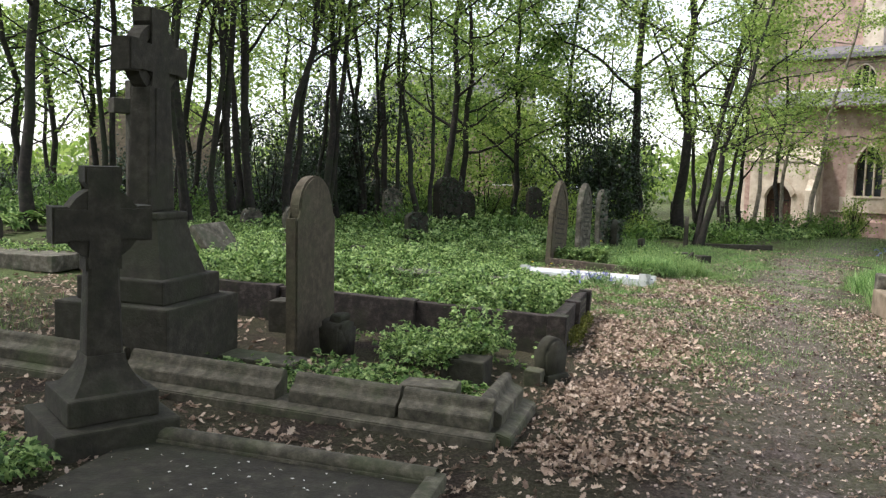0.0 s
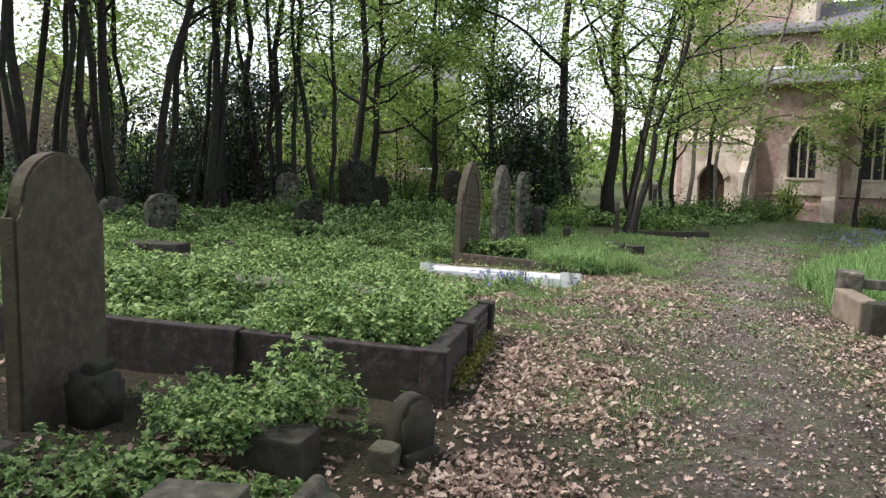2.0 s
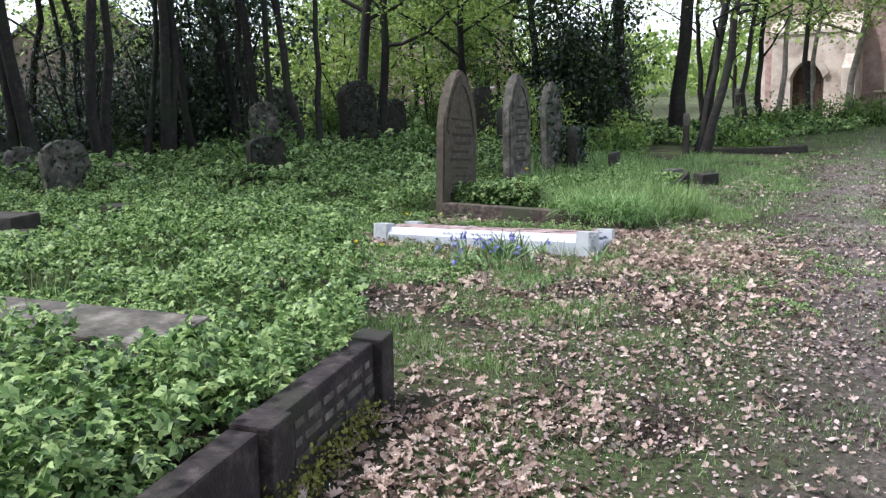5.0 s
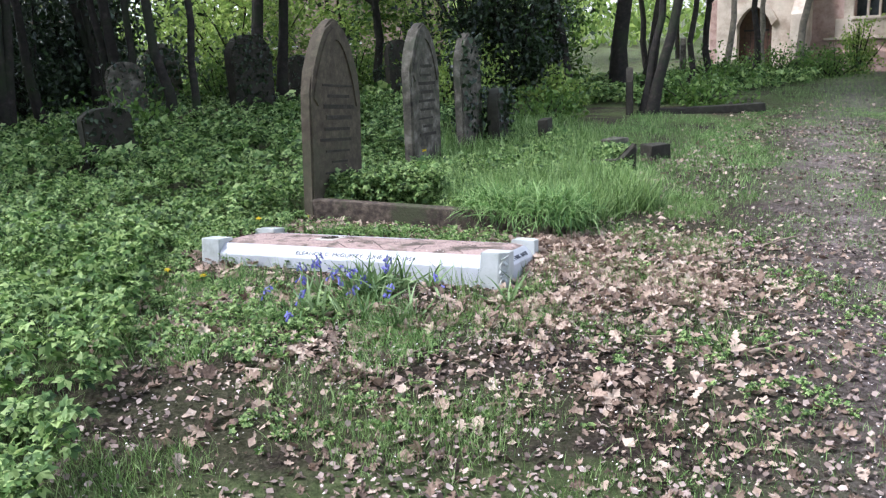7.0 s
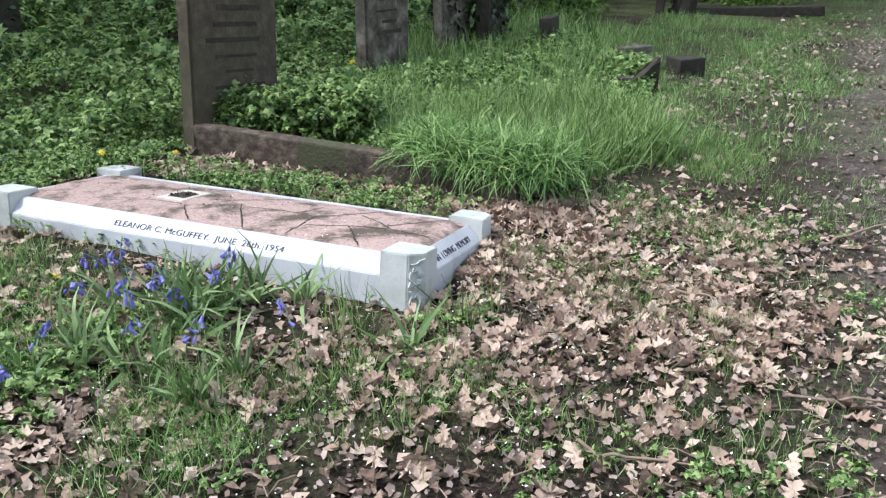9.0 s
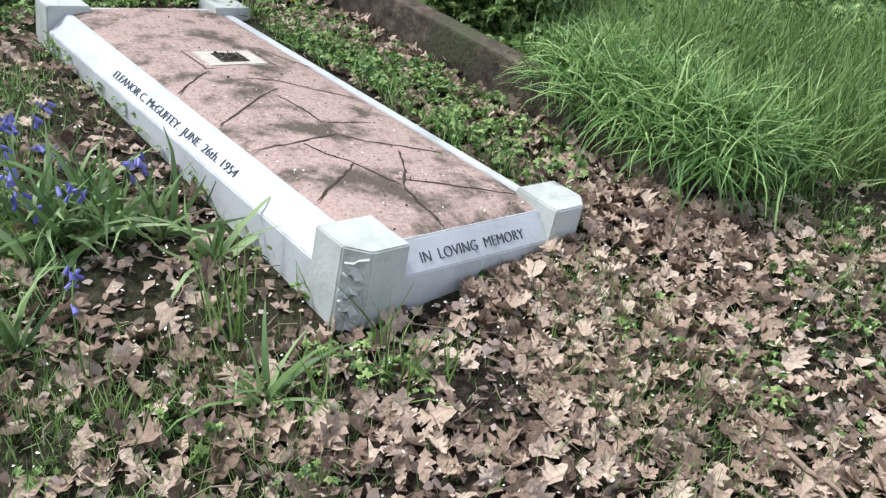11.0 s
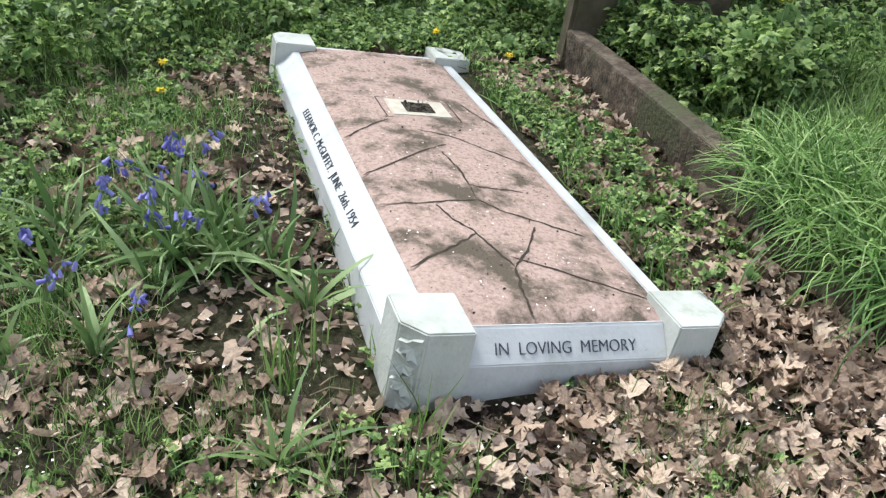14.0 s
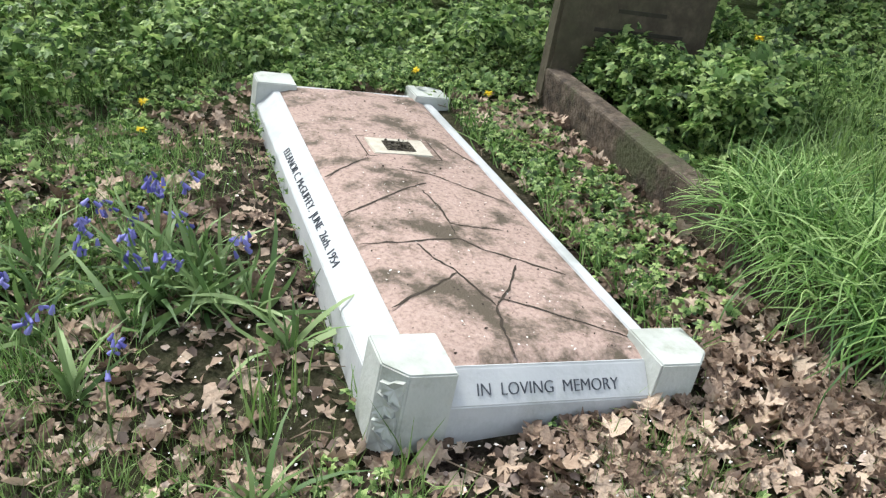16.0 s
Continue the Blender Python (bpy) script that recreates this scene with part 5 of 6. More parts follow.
# low bright understorey between the headstones and the far field
for k, (x, y, h) in enumerate(((-0.9, 28.5, 3.4), (1.2, 30.5, 4.0), (3.4, 31.5, 4.2), (5.6, 32.5, 4.4), (-2.6, 31.0, 3.6))):
    tree(x, y, h, 0.04, "slight understorey sapling with fresh yellow-green leaves", (r_.uniform(-0.6, 0.6), 0), limbs=10, leaves=2000, size=0.15, seed=400 + k, crown0=0.1, crown_r=1.8, spread=0.4, group="understorey trees")
# dark hollies and undergrowth
shrub(-3.1, 23.2, 4.6, 4.4, 13000, 0.11, M_LDARK, "large dark glossy holly bush", 1, "holly", "holly_bush")
shrub(-4.2, 25.5, 2.6, 3.4, 4500, 0.11, M_LDARK, "tall dark holly bush in the grove", 2, "holly", "holly_bush")
shrub(-0.6, 26.6, 3.0, 3.0, 4500, 0.11, M_LSPRING, "fresh green bush behind headstones", 3)
shrub(4.9, 25.6, 4.4, 3.4, 12000, 0.11, M_LDARK, "dark holly tree beside the large trees", 4, "holly", "holly_bush")
shrub(6.1, 28.8, 3.2, 3.2, 4500, 0.12, M_LMID, "leafy green undergrowth bush", 5)
shrub(-9.5, 24.5, 1.6, 3.6, 2500, 0.11, M_LDARK, "dark undergrowth bush in the grove", 6)
for k, (x, y, h, w, m) in enumerate(((13.2, 31.0, 0.9, 2.0, M_LMID), (14.6, 30.9, 1.1, 1.8, M_LMID), (16.0, 32.2, 1.7, 1.4, M_LSPRING), (10.6, 28.8, 0.8, 2.2, M_LMID), (5.0, 21.6, 0.6, 1.4, M_LMID), (1.6, 21.2, 0.7, 1.4, M_LMID),
                                     (-1.2, 19.4, 0.7, 1.4, M_LMID), (3.6, 23.5, 1.2, 2.0, M_LSPRING), (8.4, 24.0, 0.6, 2.0, M_LMID), (18.8, 31.4, 0.8, 2.2, M_LMID), (20.5, 30.2, 0.8, 2.4, M_LMID), (-3.0, 23.8, 1.0, 2.2, M_LMID), (-0.4, 27.8, 1.6, 2.6, M_LSPRING), (2.6, 29.0, 1.8, 3.0, M_LSPRING), (-6.5, 26.0, 1.4, 3.0, M_LMID), (5.9, 24.3, 0.7, 1.4, M_LSPRING))):
    shrub(x, y, h, w, int(900 + 900 * h * w / 2), 0.09, m, "low leafy green shrub under trees", 30 + k)
for k, (x, y, h, w, m) in enumerate(((-2.9, 22.9, 1.3, 2.2, M_LDARK), (-4.9, 21.0, 1.0, 2.0, M_LMID), (-6.6, 21.5, 1.2, 2.4, M_LDARK), (-8.2, 19.0, 0.9, 2.0, M_LMID), (-7.6, 24.5, 1.6, 3.0, M_LDARK), (-6.2, 18.4, 0.8, 2.2, M_LMID), (-8.2, 17.2, 1.0, 2.4, M_LMID), (-4.4, 20.2, 2.4, 2.4, M_LDARK), (-10.2, 16.2, 1.1, 2.6, M_LMID), (-3.4, 22.0, 3.0, 2.6, M_LDARK), (-12.6, 15.0, 1.2, 2.8, M_LMID), (-11.5, 20.5, 1.3, 3.0, M_LDARK), (-0.9, 25.0, 1.2, 1.8, M_LMID), (1.4, 27.5, 1.5, 2.4, M_LMID), (3.0, 26.0, 1.0, 1.8, M_LDARK))):
    shrub(x, y, h, w, int(1200 + 900 * h * w / 2), 0.08, m, "dark leafy undergrowth between the trunks", 60 + k)
# the yew by the church
tree(22.6, 29.8, 6, 0.32, "dark-trunked yew near the church wall", (0.3, 0), limbs=12, leaves=4500, seed=95, leaf=M_LMID, crown0=0.35, crown_r=2.2, size=0.12, stems=((0, 0), (0.4, 0.2)))


# ---- ground cover ----
def cover(name, poly, n, low, high, size, mat, label, seed, mask=None):
    """Leafy plants: rosettes of leaflets at uneven heights over an area."""
    c = within(n // 7, poly)
    if mask is not None:
        c = c[mask(c)]
    mound = 0.55 * patchy(c, 0.8, -0.45, 0.45, seed) + 0.45 * patchy(c, 2.3, -0.4, 0.4, seed + 9)
    hgt = low * 0.8 + (high - low) * 1.15 * mound * rng.uniform(0.7, 1.1, len(c))
    k = 7
    az = rng.uniform(0, 6.28, (len(c), k))
    rad = rng.uniform(0.2, 1.0, (len(c), k)) * size * 1.1
    p = np.repeat(c, k, 0) + np.column_stack([(np.cos(az) * rad).ravel(), (np.sin(az) * rad).ravel()])
    z = np.repeat(hgt, k) * rng.uniform(0.45, 1.0, len(p))
    v, f = scatter(COMPOUND, COMPOUND_F, on_ground(p) + np.column_stack([np.zeros((len(p), 2)), z]), turns(len(p), 0.55), size * rng.uniform(0.6, 1.7, len(p)))
    stuff(name, v, f, mat, label, "ground cover")


def off_grave(c):
    q = np.array([GM.inverted() @ Vector((x, y, -0.3)) for x, y in c])
    return (np.abs(q[:, 0]) > GL + 0.09) | (np.abs(q[:, 1]) > GW + 0.09)


PLOT = [(1.02, 7.58), (1.62, 9.5), (-2.9, 10.8), (-3.6, 8.85)]
cover("ground_elder", PLOT, 23000, 0.3, 0.74, 0.056, M_COVER, "dense green ground elder filling the walled plot", 1.0, lambda c: (np.abs((c[:, 1] - 9.72) + 0.325 * (c[:, 0] + 0.1)) > 0.26) | (np.abs(c[:, 0] + 0.1) > 1.0))
cover("ground_elder", [(1.5, 9.5), (1.6, 10.4), (0.9, 14.3), (1.88, 14.95), (2.0, 16.5), (-5, 17), (-6.5, 11), (-3.1, 10.6)], 38000, 0.03, 0.42, 0.058, M_COVER, "green ground elder between the graves", 2.0)
cover("nettles", [(1.3, 16.4), (2.6, 18.5), (4.5, 21.5), (3.5, 24.5), (-7, 24), (-6, 17)], 17000, 0.08, 0.48, 0.1, M_COVER, "nettles and ground elder under the trees", 3.0)
cover("brambles", [(0.5, 6.4), (0.7, 6.95), (-0.4, 7.1), (-0.5, 6.3), (-0.1, 6.0)], 2000, 0.08, 0.56, 0.05, M_COVER, "leafy bramble clump inside the kerbed plot", 4.0)
cover("weeds", [(0.3, 4.98), (0.6, 5.9), (-0.9, 6.3), (-2.6, 6.0), (-1.6, 5.5)], 2000, 0.04, 0.18, 0.055, M_COVER, "low weeds inside the kerbed plot", 5.0)
cover("weeds", [(-0.6, 6.6), (0.8, 6.6), (1.0, 7.35), (-1.0, 7.8)], 260, 0.06, 0.2, 0.05, M_COVER, "low weeds below the granite wall", 5.5)
cover("weeds", [(-2.6, 3.3), (-1.9, 3.6), (-2.0, 3.95), (-3.0, 4.2)], 700, 0.05, 0.22, 0.06, M_COVER, "dark weeds at the cross's foot", 6.0)
cover("ivy_ground", [(1.2, 14.1), (1.9, 14.72), (3.85, 13.9), (3.4, 13.2)], 11000, 0.01, 0.1, 0.03, M_COVER, "small-leaved weeds between kerb and marble grave", 7.0, lambda c: off_grave(c) & (rng.uniform(0, 1, len(c)) < (0.2 + patchy(c, 2.2, -0.2, 0.3, 2.0)) * np.clip((3.5 - c[:, 0]) / 1.1, 0.12, 1)))
cover("ivy_ground", [(0.2, 12.2), (2.1, 11.7), (2.5, 12.6), (1.3, 13.3), (0.9, 15.2), (-0.4, 14.8)], 7000, 0.02, 0.09, 0.034, M_COVER, "small-leaved green weeds beside the marble grave", 8.0, off_grave)
cover("ivy_ground", [(1.2, 13.75), (1.7, 14.5), (1.95, 14.85), (1.2, 15.5), (0.5, 14.5)], 4800, 0.02, 0.11, 0.036, M_COVER, "small-leaved weeds behind the marble grave", 8.5, off_grave)
cover("hedge_weeds", [(2.05, 14.9), (3.0, 14.6), (3.0, 15.2), (2.3, 15.7)], 4800, 0.14, 0.46, 0.052, M_COVER, "green leafy plants at the headstone's foot", 9.0)
cover("hedge_weeds", [(2.05, 14.9), (3.9, 14.15), (4.4, 16.0), (2.6, 16.6)], 8000, 0.08, 0.38, 0.05, M_COVER, "leafy weeds filling the kerbed grave", 9.5)
cover("weeds", [(1.8, 16.1), (2.4, 15.9), (4.6, 15.0), (5.6, 18.5), (3.0, 19.5), (1.7, 18.6)], 12000, 0.03, 0.24, 0.06, M_COVER, "green weeds among the leaning headstones", 9.8)
cover("woodland_weeds", [(7, 23.5), (13, 29), (15.5, 32.5), (12, 33), (5, 27)], 6000, 0.05, 0.4, 0.15, M_COVER, "rough green undergrowth before the church", 10.0)
cover("woodland_weeds", [(-6, 24), (5, 24.5), (8, 30), (5, 42), (-24, 40), (-22, 14), (-9, 10), (-7, 17)], 12000, 0.1, 0.55, 0.22, M_COVER, "rough undergrowth of the wood", 11.0)


def tufts(name, poly, n, per, height, wide, bends, label, mat=None, r=0.06, tilt=0.3, mask=None, segs=2, up=-0.01):
    """Grass in tufts."""
    c = within(n, poly)
    if mask is not None:
        c = c[mask(c)]
    p = np.repeat(c, per, 0) + rng.normal(0, r, (len(c) * per, 2))
    v, f = blades(on_ground(p, up), height, wide, bends, tilt, segs)
    stuff(name, v, f, mat or M_GRASS, label, "grass")


# the long grass spilling over its kerb
tufts("long_grass", [(2.72, 14.85), (3.7, 14.3), (4.3, 15.0), (4.5, 16.6), (3.3, 17.3), (2.6, 16.0)], 420, 34, 0.26, 0.012, (0.7, 1.3, 1.8, 2.3), "long bright grass filling a kerbed grave", M_GRASS, r=0.05, tilt=0.2, segs=4)
tufts("long_grass", [(3.1, 14.42), (3.75, 14.15), (4.1, 14.3), (4.85, 14.95), (4.6, 15.9), (3.5, 15.4)], 330, 40, 0.32, 0.0085, (0.4, 0.8, 1.3, 1.8), "long green grass standing in the kerbed grave", M_GRASS, r=0.06, tilt=0.28, segs=4)
tufts("long_grass", [(3.22, 14.28), (3.85, 13.98), (4.1, 14.12), (3.35, 14.5)], 95, 44, 0.32, 0.01, (1.5, 2.0, 2.5, 2.9), "long pale grass spilling over its kerb", M_LONG, r=0.04, tilt=0.35, segs=5, up=0.1)
tufts("rough_grass", [(3.0, 16.8), (4.6, 16.4), (5.6, 19.5), (4.8, 21.0), (3.0, 19.5)], 500, 12, 0.28, 0.02, (0.2, 0.6, 1.0), "rough grass around the leaning headstones", r=0.12)
tufts("meadow_grass", [(6.4, 11.2), (7.2, 13.4), (9.5, 16.8), (14.5, 23), (20, 23), (17, 13), (11, 9)], 5200, 9, 0.32, 0.024, (0.3, 0.7, 1.2), "long bright meadow grass across the path", M_LONG, r=0.12)
tufts("meadow_grass", [(7.0, 12.2), (7.3, 14.4), (9.6, 17.6), (12, 19), (12, 14)], 2200, 11, 0.3, 0.016, (0.4, 0.9, 1.4), "bright dense meadow grass beside the path", M_LONG, r=0.1)
tufts("meadow_grass", [(5.9, 9.2), (6.5, 10.4), (10, 9.5), (9, 7.5)], 220, 10, 0.35, 0.015, (0.2, 0.6), "grass around the broken plot", r=0.15)
not_path = lambda c: (path_distance(c[:, 0], c[:, 1]) > 0.5)


def thin(scale, lo, hi, seed):
    return lambda c: (rng.uniform(0, 1, len(c)) < patchy(c, scale, lo, hi, seed)) & not_path(c)


tufts("short_grass", [(0.9, 10.5), (2.6, 9.8), (3.6, 10.8), (5.6, 15), (5.2, 17.5), (3.7, 14.3), (2.2, 11.6), (1.2, 13.4)], 6000, 12, 0.075, 0.02, (0.3, 0.8, 1.2), "thin short grass among fallen leaves", r=0.05, mask=thin(1.5, -0.05, 0.25, 3.0))
tufts("short_grass", [(1.6, 7.2), (3.2, 6.0), (6.0, 10.5), (8.6, 16.5), (12, 22.5), (9, 23), (5.0, 16.5), (2.6, 10.5)], 15000, 9, 0.055, 0.026, (0.3, 0.8, 1.2), "patchy trodden grass beside the path", M_LONG, r=0.06, mask=lambda c: rng.uniform(0, 1, len(c)) < 0.14 + 0.86 * patchy(c, 1.1, -0.15, 0.3, 5.0))
tufts("short_grass", [(1.0, 12.0), (2.4, 11.4), (3.2, 12.3), (2.2, 13.1), (1.2, 13.8)], 900, 16, 0.1, 0.014, (0.5, 1.0, 1.5), "fine grass beside the marble grave", M_LONG, r=0.045, mask=lambda c: off_grave(c) & (rng.uniform(0, 1, len(c)) < patchy(c, 1.8, -0.05, 0.3, 1.0)))
tufts("short_grass", [(1.0, 13.9), (0.4, 15.0), (-0.6, 13.4), (1.1, 12.4)], 420, 12, 0.11, 0.013, (0.4, 0.9, 1.4), "fine grass behind the marble grave", M_LONG, r=0.05)
tufts("short_grass", [(4.7, 15.2), (5.8, 15.0), (8.2, 20.2), (7.0, 22.6), (5.2, 19.5)], 1700, 11, 0.11, 0.018, (0.4, 0.9, 1.4), "bright grass between the headstones and the path", M_LONG, r=0.08, mask=lambda c: (rng.uniform(0, 1, len(c)) < 0.3 + 0.7 * patchy(c, 1.2, -0.3, 0.3, 4.0)) & not_path(c))
cover("small_weeds", [(1.6, 10.8), (5.3, 11.0), (5.6, 13.4), (4.7, 14.3), (3.6, 14.2), (3.2, 12.5)], 7000, 0.01, 0.06, 0.024, M_COVER, "tiny green weeds among the leaves", 13.0, lambda c: off_grave(c) & (rng.uniform(0, 1, len(c)) < patchy(c, 2.0, -0.1, 0.3, 6.0)))
tufts("short_grass", [(-3.4, 10.8), (1.4, 9.9), (1.0, 14), (-3, 14)], 500, 9, 0.22, 0.014, (0.3, 0.8), "grass among the ground elder", r=0.06)
tufts("short_grass", [(-4.5, 4), (-3.4, 6.3), (-4.2, 9), (-9, 12), (-9, 5)], 700, 10, 0.12, 0.018, (0.3, 0.8), "thin grass behind the crosses", r=0.1)
tufts("short_grass", [(9, 20), (14, 26), (19, 31), (16, 33), (11, 27)], 1200, 7, 0.12, 0.016, (0.3, 0.7), "short grass before the church", r=0.2)
tufts("grass_tuft", [(3.32, 12.5), (3.5, 12.55), (3.62, 12.9), (3.42, 12.8)], 5, 16, 0.17, 0.013, (0.4, 0.9), "grass tuft at the foot of the marble post", r=0.025)
tufts("grass_tuft", [(2.98, 12.62), (3.1, 12.58), (3.12, 12.7), (3.02, 12.74)], 3, 15, 0.2, 0.012, (0.1, 0.35), "upright grass tuft beside the marble kerb", r=0.025, tilt=0.15)


# weeds and grass growing over the grave's far kerb and against its sides
for sy, n in ((1, 44), (-1, 26)):
    e_ = rng.uniform(-GL, GL, n)
    q_ = np.array([tuple(GM @ Vector((e, sy * (GW + 0.075 + rng.uniform(0, 0.03)), 0)))[:2] for e in e_])
    v_, f_ = blades(on_ground(np.repeat(q_, 7, 0) + rng.normal(0, 0.02, (n * 7, 2)), -0.01), 0.14 if sy > 0 else 0.11, 0.018, (0.4, 0.9, 1.4), 0.3)
    stuff("edge_grass", v_, f_, M_LONG, "grass growing against the marble kerb", "grass")
    p_ = np.repeat(q_, 5, 0) + rng.normal(0, 0.03, (n * 5, 2))
    v_, f_ = scatter(COMPOUND, COMPOUND_F, on_ground(p_) + np.column_stack([np.zeros((len(p_), 2)), rng.uniform(0.03, 0.16 if sy > 0 else 0.06, len(p_))]), turns(len(p_), 0.4), rng.uniform(0.018, 0.04, len(p_)))
    stuff("edge_weeds", v_, f_, M_COVER, "small weeds growing against the marble kerb", "weeds")


# ---- bluebells ----
def bluebell_clump(x, y, n_leaf, n_stem, spread, seed, height=0.22):
    rn = np.random.default_rng(seed)
    z = float(ground_z(x, y))
    c = thing("bluebell_clump", pose(x, y, z), "clump of bluebells with strap leaves by the marble grave", "bluebells", "bluebells")
    crowns = rn.normal(0, spread, (max(1, n_leaf // 13), 2))
    root = crowns[rn.integers(0, len(crowns), n_leaf)] + rn.normal(0, 0.008, (n_leaf, 2))
    v, f = blades(np.column_stack([root, np.full(n_leaf, -0.01)]), height, 0.034, (0.7, 1.1, 1.5, 1.9), 0.55)
    stuff("strap_leaves", v, f, M_STRAP, "", "", c)
    if n_stem:
        tubes, bells, rots = [], [], []
        for k in range(n_stem):
            b = np.append(rn.normal(0, spread * 0.9, 2), 0)
            hh, az = rn.uniform(0.18, 0.3), rn.uniform(0, 6.28)
            e = np.linspace(0, 1, 7)
            q = b + np.column_stack([np.cos(az) * 0.09 * e ** 3, np.sin(az) * 0.09 * e ** 3, hh * (e - 0.22 * e ** 4)])
            tubes.append(tube_arrays(q, 0.0028 - 0.0012 * e, 4))
            for s in range(rn.integers(6, 11)):
                i = rn.uniform(4, 6)
                bells.append([np.interp(i, range(7), q[:, a]) for a in range(3)] + rn.normal(0, 0.01, 3) - (0, 0, 0.01))
        v, f = joined(tubes)
        stuff("stalk", v, f, M_STRAP, "", "", c)
        ring = 6
        bell = [(0.0032 * math.cos(a), 0.0032 * math.sin(a), 0.0) for a in np.linspace(0, 6.28, ring, endpoint=False)] + [(0.0062 * math.cos(a), 0.0062 * math.sin(a), -0.02) for a in np.linspace(0, 6.28, ring, endpoint=False)]
        bf = np.array([(i, (i + 1) % ring, ring + (i + 1) % ring, ring + i) for i in range(ring)])
        v, f = scatter(np.array(bell), bf, np.array(bells), turns(len(bells), 0.5), rn.uniform(0.8, 1.3, len(bells)))
        stuff("blossom", v, f, M_BLUE, "", "", c)


bluebell_clump(2.5, 12.72, 200, 6, 0.13, 1, 0.27)
bluebell_clump(2.22, 12.72, 54, 5, 0.1, 2)
bluebell_clump(2.42, 12.4, 60, 2, 0.1, 3)
bluebell_clump(2.87, 12.84, 22, 0, 0.012, 4, 0.26)
bluebell_clump(2.75, 12.3, 36, 2, 0.1, 5)
bluebell_clump(3.22, 12.42, 22, 0, 0.05, 6)
bluebell_clump(2.05, 12.3, 20, 3, 0.12, 7)
for k, (x, y) in enumerate(((13.5, 23.5), (14.8, 25), (16.2, 26.2), (17.6, 27.5), (12.2, 21.5), (18.5, 28.5))):
    bluebell_clump(x, y, 70, 22, 0.6, 20 + k, 0.3)


# ---- dandelions ----
def dandelion(x, y, h, seed):
    c = thing("dandelion", pose(x, y, float(ground_z(x, y))), "yellow dandelion flower in weeds", "dandelion", "dandelions")
    v, f = tube_arrays([(0, 0, 0), (0.005, 0, h * 0.5), (0, 0.004, h)], [0.0022, 0.002, 0.002], 5)
    ob = new("stalk", mesh_arrays("stalk", v, f, M_STRAP))
    ob.parent = c
    n = 36
    v, f = scatter(DIAMOND * (0.7, 1, 1), DIAMOND_F, np.column_stack([np.zeros((n, 2)), np.full(n, h)]), turns(n, 0.35), np.full(n, 0.022))
    ob = new("flower_head", mesh_arrays("flower_head", v, f, M_YELLOW))
    ob.parent = c


for k, (x, y, h) in enumerate(((1.6, 14.3, 0.14), (1.95, 14.42, 0.12), (1.2, 13.2, 0.07), (1.45, 13.08, 0.06), (2.9, 14.85, 0.55), (1.9, 12.95, 0.05))):
    dandelion(x, y, h, k)


# ---- fallen leaves, petals and sticks ----
def litter(poly, n, size, label, seed, mask=None, far=False, up=0.02):
    p = within(n, poly) + rng.normal(0, 0.17, (n, 2))
    if mask is not None:
        p = p[mask(p)]
    out = []
    kind = rng.integers(0, 6, len(p))
    for k in range(6):
        q = p[kind == k]
        base, f = (DIAMOND * (1.3, 1, 1.5), np.array([(0, 1, 2), (0, 2, 3)])) if far else lobed_leaf(seed * 10 + k, (0.6, -0.5, 1.1, 0.3, -0.9, 0.8)[k])
        base = base - (0, 0.5, 0)
        base = base * (rng.uniform(0.9, 1.3), 1, 1)
        out.append(scatter(base, f, on_ground(q) + np.column_stack([np.zeros((len(q), 2)), rng.uniform(0.004, up, len(q))]), turns(len(q), 0.5), size * rng.uniform(0.35, 1.6, len(q))))
    v, f = joined(out)
    stuff("fallen_leaves", v, f, M_LITTER, label, "leaf litter")


def worn(lo, hi, seed, scale=0.9):
    """Leaves lie in drifts, and thinly on the trodden line."""
    def keep(c):
        k = lo + (hi - lo) * patchy(c, scale, -0.25, 0.3, seed)
        k = k * np.clip(0.16 + path_distance(c[:, 0], c[:, 1]) / 1.6, 0, 1)
        return (rng.uniform(0, 1, len(c)) < k) & off_grave(c)
    return keep


NEAR = [(2.0, 11.0), (5.4, 11.0), (5.9, 13.4), (4.8, 14.3), (3.5, 14.3), (2.4, 14.6), (1.2, 14.4), (1.2, 12.0)]
litter(NEAR, 4200, 0.066, "curled brown oak leaves around the marble grave", 1, worn(0.05, 0.8, 9.0, 1.6), up=0.03)
litter([(1.1, 12.0), (2.2, 11.3), (3.35, 12.2), (2.9, 12.9), (1.8, 13.6), (1.1, 14.1)], 1400, 0.07, "tan oak leaves among the bluebells", 15, lambda c: off_grave(c) & (rng.uniform(0, 1, len(c)) < 0.15 + 0.85 * patchy(c, 2.4, -0.2, 0.3, 12.0)), up=0.04)
litter(NEAR, 8000, 0.034, "small broken bits of brown leaf", 11, worn(0.4, 1.0, 4.0), up=0.015, far=True)
litter([(3.3, 13.2), (3.95, 13.9), (2.2, 14.72), (1.3, 14.1)], 1700, 0.07, "brown leaves between the kerb and the grave", 13, off_grave, up=0.03)
litter([(3.35, 12.3), (4.7, 12.4), (4.6, 14.0), (3.75, 14.0), (3.5, 13.4), (3.3, 12.8)], 3000, 0.066, "drift of dry oak leaves at the foot of the grave", 2, lambda c: off_grave(c) & (rng.uniform(0, 1, len(c)) < 0.25 + patchy(c, 2.4, -0.35, 0.25, 8.0)), up=0.032)
litter([(0.6, 4.3), (2.4, 3.0), (4.2, 6.0), (6.0, 11.2), (2.0, 11.2), (1.7, 9.3), (1.2, 7.2)], 13000, 0.043, "brown fallen leaves along the path", 3, worn(0.03, 0.7, 2.0), up=0.022)
